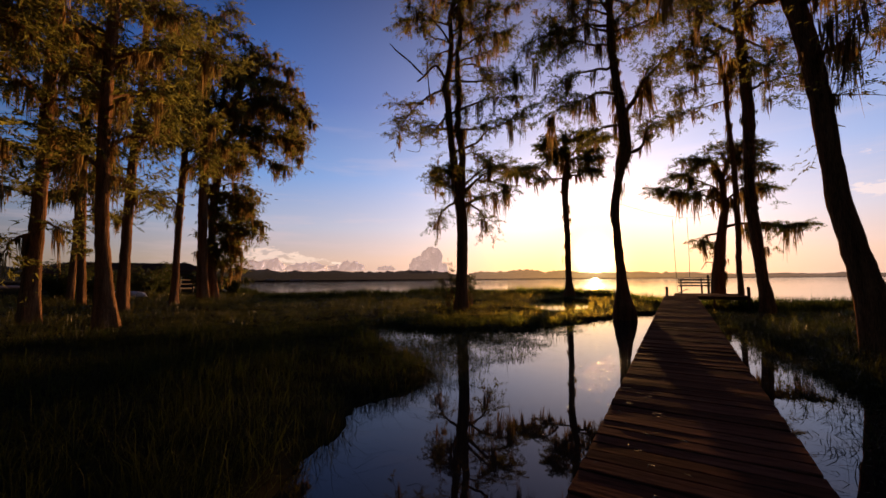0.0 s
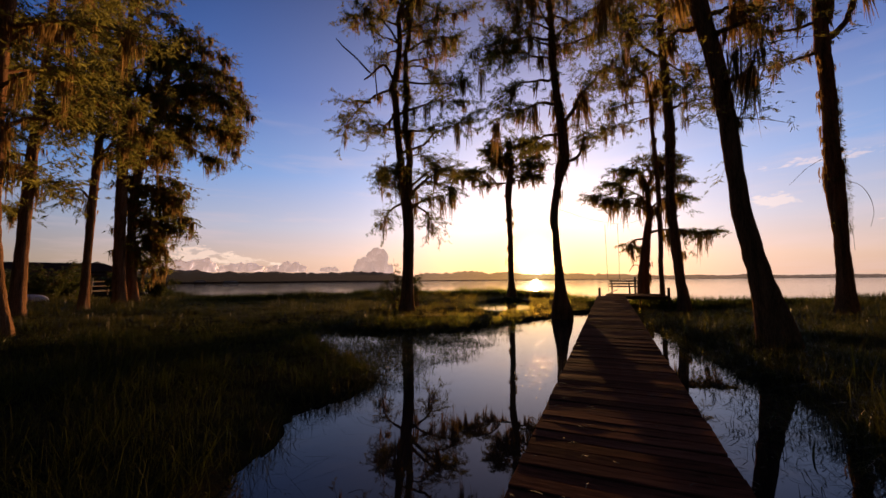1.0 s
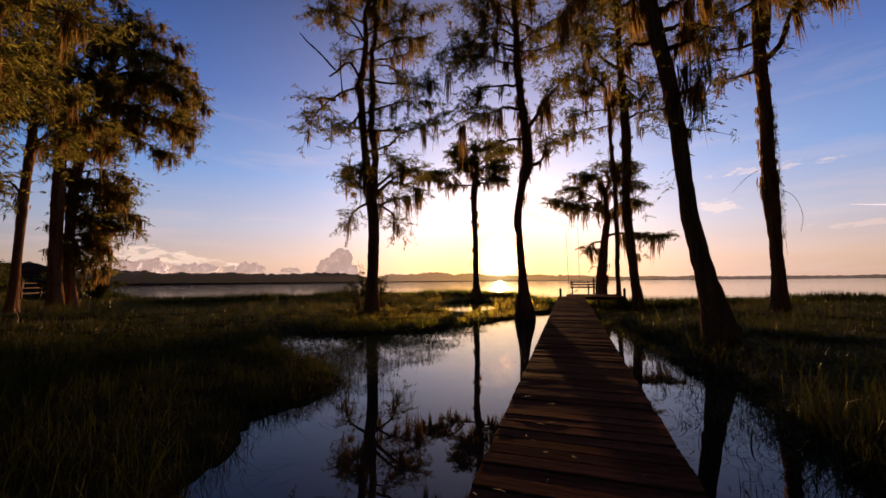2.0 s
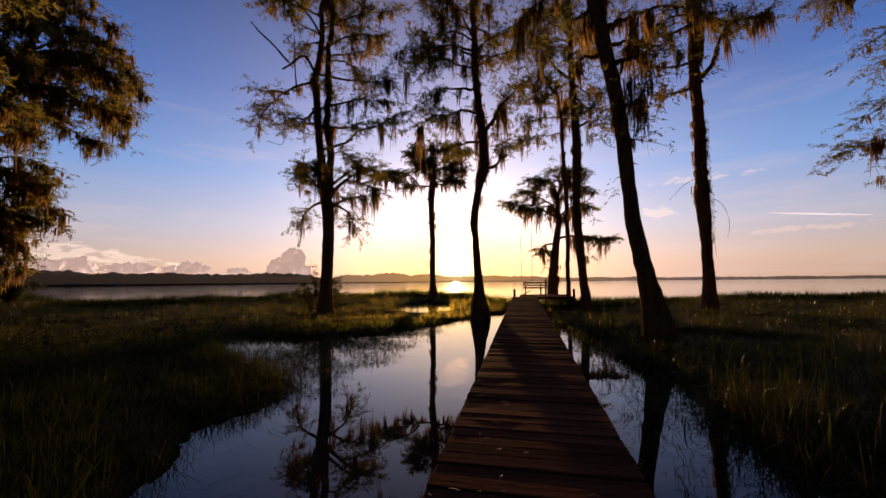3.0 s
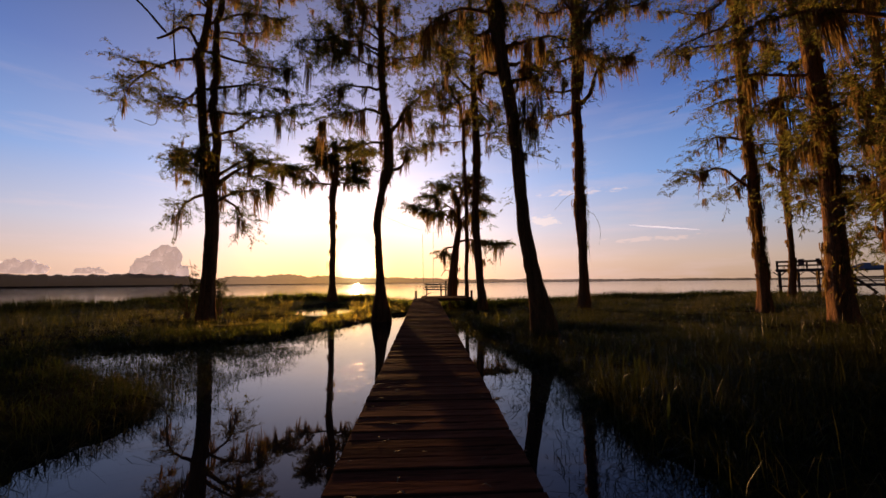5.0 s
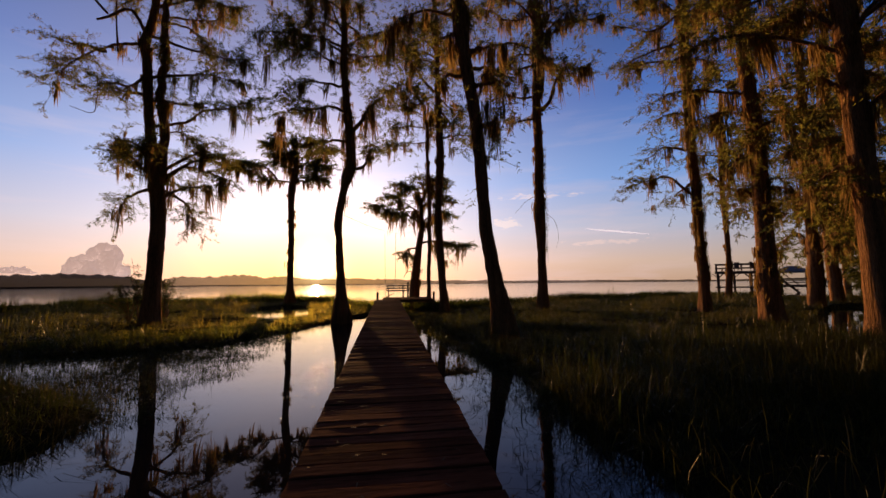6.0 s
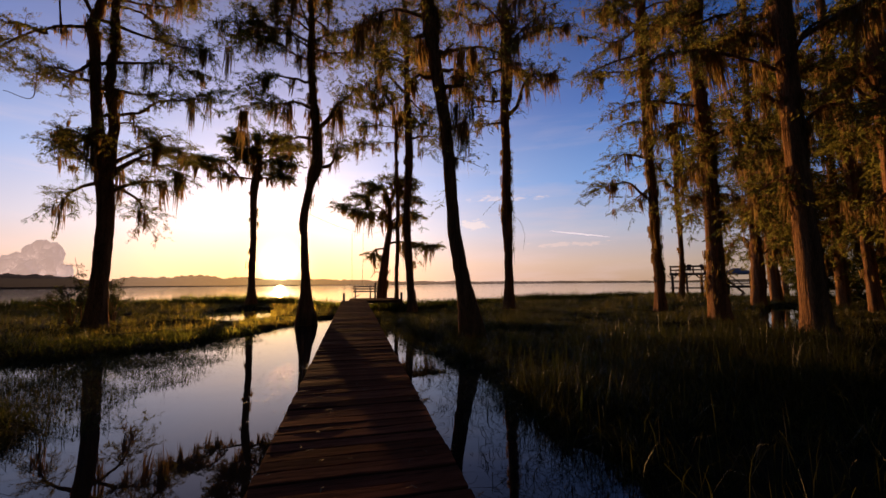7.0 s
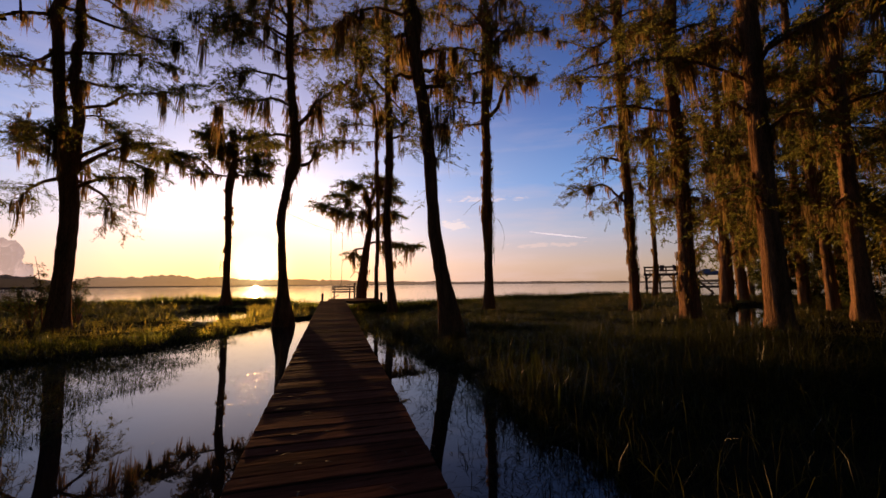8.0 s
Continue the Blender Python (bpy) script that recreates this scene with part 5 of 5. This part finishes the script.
# more of the grove, further back and round the boardwalk's landward end
for k, az, r, turn in ((11, 63, 20, 40), (12, 57, 38, 120), (14, 62, 31, 200), (15, 68, 23, 90), (9, 66, 36, 10), (9, 54.5, 47, 250), (9, 72, 30, 160),
                       (20, -85, 14, 250), (22, -76, 36, 130)):
    copy_thing(TREES[k], pose(r * math.sin(radians(az)), r * math.cos(radians(az)), 0, 0, 0, turn))

# ---------------- the platform at the boardwalk's end ----------------
platform = new("lake_platform")
tagged(platform, "low wooden platform on piles at the boardwalk's lake end", "platform")
for k in range(24):
    block("plank", (2.75, 0.138, 0.036), (1.06 + 0.02 * math.sin(k * 5), 20.55 + 0.146 * k, 0.70), PLANK, platform, Euler((0, 0.003 * math.sin(k * 3), 0)), 0.005)
for yy in (20.6, 22.2, 23.8):
    block("joist", (2.6, 0.06, 0.12), (1.06, yy, 0.62), WOOD, platform)
for px, py, tall in ((-0.58, 20.5, 1.12), (2.4, 20.6, 1.12), (2.42, 23.9, 1.2), (-0.25, 23.9, 0.7), (1.2, 20.62, 0.68), (1.2, 23.85, 0.68)):
    block("pile", (0.11, 0.11, tall + 0.9), (px, py, (tall - 0.9) / 2), WOOD, platform, None, 0.02)

bench = new("bench")
bench.location = (0.55, 22.9, 0.72)
bench.scale = (1.12, 1.1, 1.1)
tagged(bench, "weathered slatted wooden bench on the lake platform", "bench")
for k in range(3):
    block("back_slat", (1.24, 0.025, 0.075), (0, 0.05 + 0.02 * k, 0.38 + 0.13 * k), WOOD, bench)
for k in range(3):
    block("seat_slat", (1.22, 0.10, 0.025), (0, -0.32 + 0.125 * k, 0.36), WOOD, bench)
for sx in (-0.5, 0.26):
    block("back_leg", (0.06, 0.06, 0.70), (sx, 0.10, 0.35), WOOD, bench, Euler((-0.06, 0, 0)))
    block("front_leg", (0.06, 0.06, 0.36), (sx, -0.36, 0.18), WOOD, bench)
block("arm_post", (0.09, 0.09, 0.84), (0.52, 0.12, 0.42), WOOD, bench)
block("arm_rest", (0.08, 0.5, 0.03), (-0.58, -0.12, 0.55), WOOD, bench)


def cord(name, points, radius, material, label, category, parent=None):
    v, q = tube(spline(points, 6), np.full(len(spline(points, 6)), radius), 5)
    ob = new(name, mesh_of(name, v, None, q, material, True))
    if parent:
        ob.parent = parent
        return ob
    return tagged(ob, label, category)


cord("wire", [(-1.85, 15.75, 4.35), (-0.8, 18.4, 4.25), (0.4, 20.9, 4.3), (1.4, 22.4, 4.6), (2.35, 23.3, 5.1)], 0.007, ROPE, "thin dark wire strung between two cypress trunks", "wire")
swing = new("rope_swing")
swing.location = (0, 20.8, 0)
tagged(swing, "old rope swing hanging from a wire over the boardwalk end", "swing")
cord("rope", [(-0.22, 0, 4.26), (-0.2, 0, 2.5), (-0.16, 0, 0.86)], 0.011, ROPE, "", "", swing)
cord("rope", [(0.36, 0, 4.28), (0.36, 0, 2.6), (0.33, 0, 1.1)], 0.011, ROPE, "", "", swing)
block("swing_seat", (0.42, 0.18, 0.03), (0.05, 0, 0.93), WOOD, swing, Euler((0, -0.45, 0.1)))


# ---------------- shrub by the trunk, vines, reeds ----------------
def bush(at, tall, wide, seed, stems=9, per=260, leaf=0.09, label="", name="shrub", material=None, low=0.25):
    rng = np.random.default_rng(seed)
    root = new(name)
    root.location = (at[0], at[1], float(ground_z(at[0], at[1])))
    tagged(root, label, "shrub")
    tw, lv = [], []
    for _ in range(stems):
        a = rng.uniform(0, 6.28)
        e = np.array([math.cos(a) * wide * rng.uniform(0.3, 1), math.sin(a) * wide * rng.uniform(0.3, 1), tall * rng.uniform(0.55, 1.05)])
        line = spline([(0, 0, -0.1), e * (0.3, 0.3, 0.5), e], 4)
        child("stem", mesh_of("stem", *[(v_, None, q_) for v_, q_ in [tube(line, np.linspace(0.02, 0.006, len(line)), 5)]][0], BARK, True), root)
        for _ in range(max(4, per // 26)):
            f = rng.uniform(low, 1)
            st = line[int(f * (len(line) - 1))]
            d = rng.normal(0, 1, 3) * (1, 1, 0.5)
            d /= np.linalg.norm(d)
            en = st + d * rng.uniform(0.15, 0.45) * wide * 0.6
            tw.append(tube(np.array([st, (st + en) / 2, en]), np.array([0.008, 0.006, 0.003]), 3))
            fr = rng.uniform(0.2, 1.05, 26)[:, None]
            lv.append(leaves(st * (1 - fr) + en * fr + rng.normal(0, 0.05, (26, 3)) * wide, np.tile(d, (26, 1)), leaf, rng))
    v, q = join(tw)
    tagged(child("twig_mass", mesh_of("twig_mass", v, None, q, BARK), root), kind="stuff")
    v, q = join(lv)
    tagged(child("foliage", mesh_of("foliage", v, q, None, material or LEAF_BUSH), root), kind="stuff")
    return root


for az, r, tall, wide, stems_, seed_ in ((-31.0, 19.5, 1.5, 1.1, 9, 41), (-27.6, 20.5, 1.75, 1.25, 11, 42), (-30.2, 20.0, 2.6, 1.1, 4, 43)):
    bush((r * math.sin(radians(az)), r * math.cos(radians(az))), tall, wide, seed_, stems_, 300, 0.085, "thin leafy shrub growing beside a cypress foot", low=0.5)

# ---------------- houses and docks along the shore ----------------
def boat_dock(at, turn, label):
    """A two-level dock: piles, lower walk, upper deck with a railing, stair and chairs."""
    root = new("boat_dock")
    root.matrix_world = pose(at[0], at[1], 0, 0, 0, turn)
    tagged(root, label, "dock")
    for ix in range(4):
        for iy in range(2):
            block("pile", (0.26, 0.26, 4.0), (-2.6 + 1.75 * ix, -1.6 + 3.2 * iy, 0.65), DOCK_WOOD, root, None, 0.03)
            for sx in (-1, 1):
                block("brace", (0.08, 0.12, 0.7), (-2.6 + 1.75 * ix + 0.34 * sx, -1.6 + 3.2 * iy, 2.25), DOCK_WOOD, root, Euler((0, 0.8 * sx, 0)))
    block("upper_deck", (5.8, 3.8, 0.32), (0, 0, 2.65), DOCK_WOOD, root)
    block("lower_deck", (5.8, 3.8, 0.16), (0, 0, 0.7), DOCK_WOOD, root)
    for sy in (-1.8, 1.8):
        block("rail", (5.7, 0.1, 0.13), (0, sy, 3.75), DOCK_WOOD, root)
        block("mid_rail", (5.7, 0.06, 0.1), (0, sy, 3.25), DOCK_WOOD, root)
        for k in range(5):
            block("rail_post", (0.13, 0.13, 1.0), (-2.75 + 1.375 * k, sy, 3.25), DOCK_WOOD, root)
    for k in range(9):
        block("stair_tread", (0.3, 1.0, 0.05), (3.2 + 0.28 * k, 0.9, 2.4 - 0.25 * k), DOCK_WOOD, root)
    for sy in (0.38, 1.42):
        block("stair_stringer", (3.7, 0.06, 0.2), (4.35, sy, 1.3), DOCK_WOOD, root, Euler((0, 0.8, 0)))
        block("stair_rail", (3.7, 0.05, 0.06), (4.35, sy, 2.3), DOCK_WOOD, root, Euler((0, 0.8, 0)))
    return root


def deck_chair(at, turn):
    root = new("deck_chair")
    root.matrix_world = pose(*at, 0, 0, turn)
    tagged(root, "upright wooden chair on the upper dock deck", "chair", "chairs on the dock")
    block("seat", (0.6, 0.55, 0.05), (0, 0, 0.45), DOCK_WOOD, root)
    block("backrest", (0.6, 0.05, 0.8), (0, 0.3, 0.85), DOCK_WOOD, root, Euler((-0.15, 0, 0)))
    for sx in (-0.26, 0.26):
        for sy in (-0.22, 0.22):
            block("leg", (0.06, 0.06, 0.45), (sx, sy, 0.22), DOCK_WOOD, root)
    return root


dx, dy = 65 * math.sin(radians(46.0)), 65 * math.cos(radians(46.0))
boat_dock((dx, dy), -45, "two-level wooden boat dock on piles in the lake")
for u in (-1.9, -0.6, 1.3):
    deck_chair((dx + u * math.cos(radians(45)), dy - u * math.sin(radians(45)), 2.81), -45 + 40 * u)


def pier(start, end, z, label, rails=True):
    """A straight walkway on piles with a rail on one side."""
    a, b_ = Vector((*start, 0)), Vector((*end, 0))
    d = b_ - a
    root = new("pier")
    root.matrix_world = pose(a.x, a.y, 0, 0, 0, math.degrees(math.atan2(d.y, d.x)))
    tagged(root, label, "pier")
    ln = d.length
    k = 0.0
    block("walkway", (ln, 1.4, 0.14), (ln / 2, 0, z), WOOD, root)
    while k <= ln:
        for sy in (-0.7, 0.7):
            block("pile", (0.16, 0.16, z + 1.6 + (1.0 if rails else 0.0)), (k, sy, (z + (1.0 if rails else 0.0) - 1.6) / 2 + 0.3), WOOD, root, None, 0.02)
        k += 3.0
    if rails:
        for zz in (0.95, 0.5):
            block("rail", (ln, 0.06, 0.1), (ln / 2, -0.7, z + zz), WOOD, root)
    return root


pier((dx + 2.5, dy - 3.0), (58, 30), 0.8, "long wooden pier with rails reaching from the wooded shore")


def house(at, turn, size, tall, roof_mat, wall_mat, label, name="house", windows=3, open_sides=False):
    root = new(name)
    root.matrix_world = pose(at[0], at[1], float(max(0.0, ground_z(at[0], at[1]))), 0, 0, turn)
    tagged(root, label, "building")
    w, d = size
    if open_sides:
        for sx in (-1, 1):
            for sy in (-1, 1):
                block("pile", (0.25, 0.25, tall + 1.2), (sx * w * 0.46, sy * d * 0.46, (tall - 1.2) / 2), WOOD, root, None, 0.03)
        block("floor", (w, d, 0.18), (0, 0, 0.8), WOOD, root)
    else:
        block("wall", (w, d, tall), (0, 0, tall / 2), wall_mat, root, None, 0.02)
        for k in range(windows):
            x0 = -w / 2 + w * (k + 0.5) / windows
            win = block("window", (1.2, 0.1, 1.3), (x0, -d / 2 - 0.03, tall * 0.55), PAINT, root)
            block("pane", (1.0, 0.04, 1.1), (x0, -d / 2 - 0.09, tall * 0.55), GLASS, win)
    bm = bmesh.new()
    o, h = 0.6, d * 0.26
    vs = [bm.verts.new(p) for p in ((-w / 2 - o, -d / 2 - o, 0), (w / 2 + o, -d / 2 - o, 0), (w / 2 + o, d / 2 + o, 0), (-w / 2 - o, d / 2 + o, 0), (-w / 2 + d * 0.35, 0, h), (w / 2 - d * 0.35, 0, h))]
    low_ = [bm.verts.new(v_.co - Vector((0, 0, 0.18))) for v_ in vs[:4]]
    for f in ((0, 1, 5, 4), (1, 2, 5), (2, 3, 4, 5), (3, 0, 4)):
        bm.faces.new([vs[k] for k in f])
    for k in range(4):
        bm.faces.new([vs[k], low_[k], low_[(k + 1) % 4], vs[(k + 1) % 4]])
    bm.faces.new(low_[::-1])
    roof = part("roof", bm, roof_mat, root)
    roof.location.z = tall + 0.1
    return root


def polar(az, r):
    return (r * math.sin(radians(az)), r * math.cos(radians(az)))


house(polar(50.4, 80), -51, (3.4, 3.4), 2.8, ROOF, SIDING, "open boathouse with a blue metal roof over the water", "boathouse", 0, True)
house(polar(-71.5, 76), 70, (17, 6.5), 2.4, SHINGLE, SIDING, "dark lakeside house with a low hipped roof", "house", 4)
house(polar(-66.2, 58), 66, (4.2, 3.5), 2.5, SHINGLE, SIDING, "small dark boat shed on piles by the shore", "boat_shed", 0, True)
pier(polar(-68.5, 50), polar(-64.8, 57), 0.7, "short wooden pier with rails beside the boat shed")
house(polar(-52.7, 312), 52, (9, 3), 1.2, PALE_ROOF, SIDING, "tiny open boathouse with a pale roof on the opposite shore", "boathouse", 0, True)
house(polar(-56.1, 300), 56, (6, 3), 1.6, PALE_ROOF, SIDING, "tiny open boathouse with a pale roof on the opposite shore", "boathouse", 0, True)
for az, r, tall, wide, sd in ((-69.6, 44, 3.4, 2.6, 51), (-68.2, 47, 2.8, 2.2, 52), (-71.0, 46, 2.2, 2.0, 53), (-63.4, 36, 2.4, 1.8, 54), (-60.5, 37, 2.0, 1.6, 55), (-73.5, 40, 2.6, 2.2, 56), (-76.5, 38, 3.0, 2.4, 57)):
    bush(polar(az, r), tall, wide, sd, 12, 420, 0.2, "dense rounded green bush on the lake bank", "bush")


grow = np.random.default_rng(77)
for az, r, tall in ((57, 30, 3.2), (60, 34, 4.2), (63, 27, 3.0), (66, 31, 4.6), (70, 26, 4.0), (74, 29, 4.8), (79, 24, 4.4), (85, 20, 4.2), (61.5, 41, 4.6), (68, 39, 5.2), (77, 36, 5.4), (56, 40, 3.4)):
    bush(polar(az, r), tall, 0.62 * tall, int(grow.integers(100, 999)), 12, 240, 0.27, "dark leafy undergrowth between the cypress trunks", "bush", None, 0.1)


# ---------------- clouds low over the lake, and a vapour trail ----------------
def cumulus(az, el, r, wide, tall, seed, label, fine_=4, side=1):
    """A heap cloud: a dome swollen in billows of three sizes."""
    rng = np.random.default_rng(seed)
    bm = bmesh.new()
    bmesh.ops.create_icosphere(bm, subdivisions=fine_, radius=1.0)
    shift = Vector(rng.uniform(-50, 50, 3))
    for v_ in bm.verts:
        p_ = v_.co.copy()
        q_ = Vector((side * p_.x * wide / tall, p_.y, p_.z)) + shift
        swell = 0.55 * noise.noise(q_ * 1.3) + 0.34 * (0.45 - abs(noise.noise(q_ * 2.6))) + 0.17 * (0.45 - abs(noise.noise(q_ * 6.0))) + 0.08 * (0.45 - abs(noise.noise(q_ * 13.0)))
        k = 1 + swell
        v_.co = (p_.x * wide * k * 0.62, p_.y * wide * 0.3 * k, max(-0.08, p_.z * k) * tall * 0.95)
    me = bpy.data.meshes.new("cloud")
    bm.to_mesh(me)
    bm.free()
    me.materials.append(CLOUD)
    me.polygons.foreach_set("use_smooth", np.ones(len(me.polygons), bool))
    ob = new("cloud", me)
    x_, y_ = polar(az, r)
    ob.matrix_world = pose(x_, y_, r * math.tan(radians(el)), 0, 0, -az)
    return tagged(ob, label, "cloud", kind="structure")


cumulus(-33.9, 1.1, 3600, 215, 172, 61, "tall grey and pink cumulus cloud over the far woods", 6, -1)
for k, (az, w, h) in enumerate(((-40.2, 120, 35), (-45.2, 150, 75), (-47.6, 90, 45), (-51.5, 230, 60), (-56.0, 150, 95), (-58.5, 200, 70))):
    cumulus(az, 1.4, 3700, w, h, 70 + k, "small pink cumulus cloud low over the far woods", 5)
t0, t1 = Vector((*polar(28.6, 4000), 528)), Vector((*polar(36.6, 4000), 440))
v, q = tube(np.array([t0.lerp(t1, f) for f in np.linspace(0, 1, 24)]) + np.random.default_rng(5).normal(0, 1.5, (24, 3)), 6.5 * np.sin(np.linspace(0.1, 3.05, 24)) ** 0.8, 6)
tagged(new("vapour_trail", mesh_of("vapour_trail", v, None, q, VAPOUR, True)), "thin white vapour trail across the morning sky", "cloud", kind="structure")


def rowboat(at, turn):
    """A small upturned boat with a keel."""
    root = new("rowboat")
    root.matrix_world = pose(at[0], at[1], float(ground_z(at[0], at[1])), 0, 0, turn)
    tagged(root, "pale upturned rowing boat lying on the grass bank", "boat")
    u, w = np.meshgrid(np.linspace(-1, 1, 17), np.linspace(0, np.pi, 11), indexing="ij")
    beam = 0.7 * (1 - np.abs(u) ** 2.6)
    v = np.stack([u * 1.9, beam * np.cos(w), 0.55 * np.sqrt(np.maximum(0, 1 - np.abs(u) ** 3.5)) * np.sin(w) ** 0.8], -1).reshape(-1, 3)
    i, j = np.meshgrid(np.arange(16), np.arange(10), indexing="ij")
    q = np.stack([i * 11 + j, (i + 1) * 11 + j, (i + 1) * 11 + j + 1, i * 11 + j + 1], -1).reshape(-1, 4)
    child("hull", mesh_of("hull", v, None, q, PAINT, True), root)
    block("keel", (3.2, 0.05, 0.08), (0, 0, 0.56), WOOD, root)
    return root


rowboat(polar(-71.6, 41), 40)
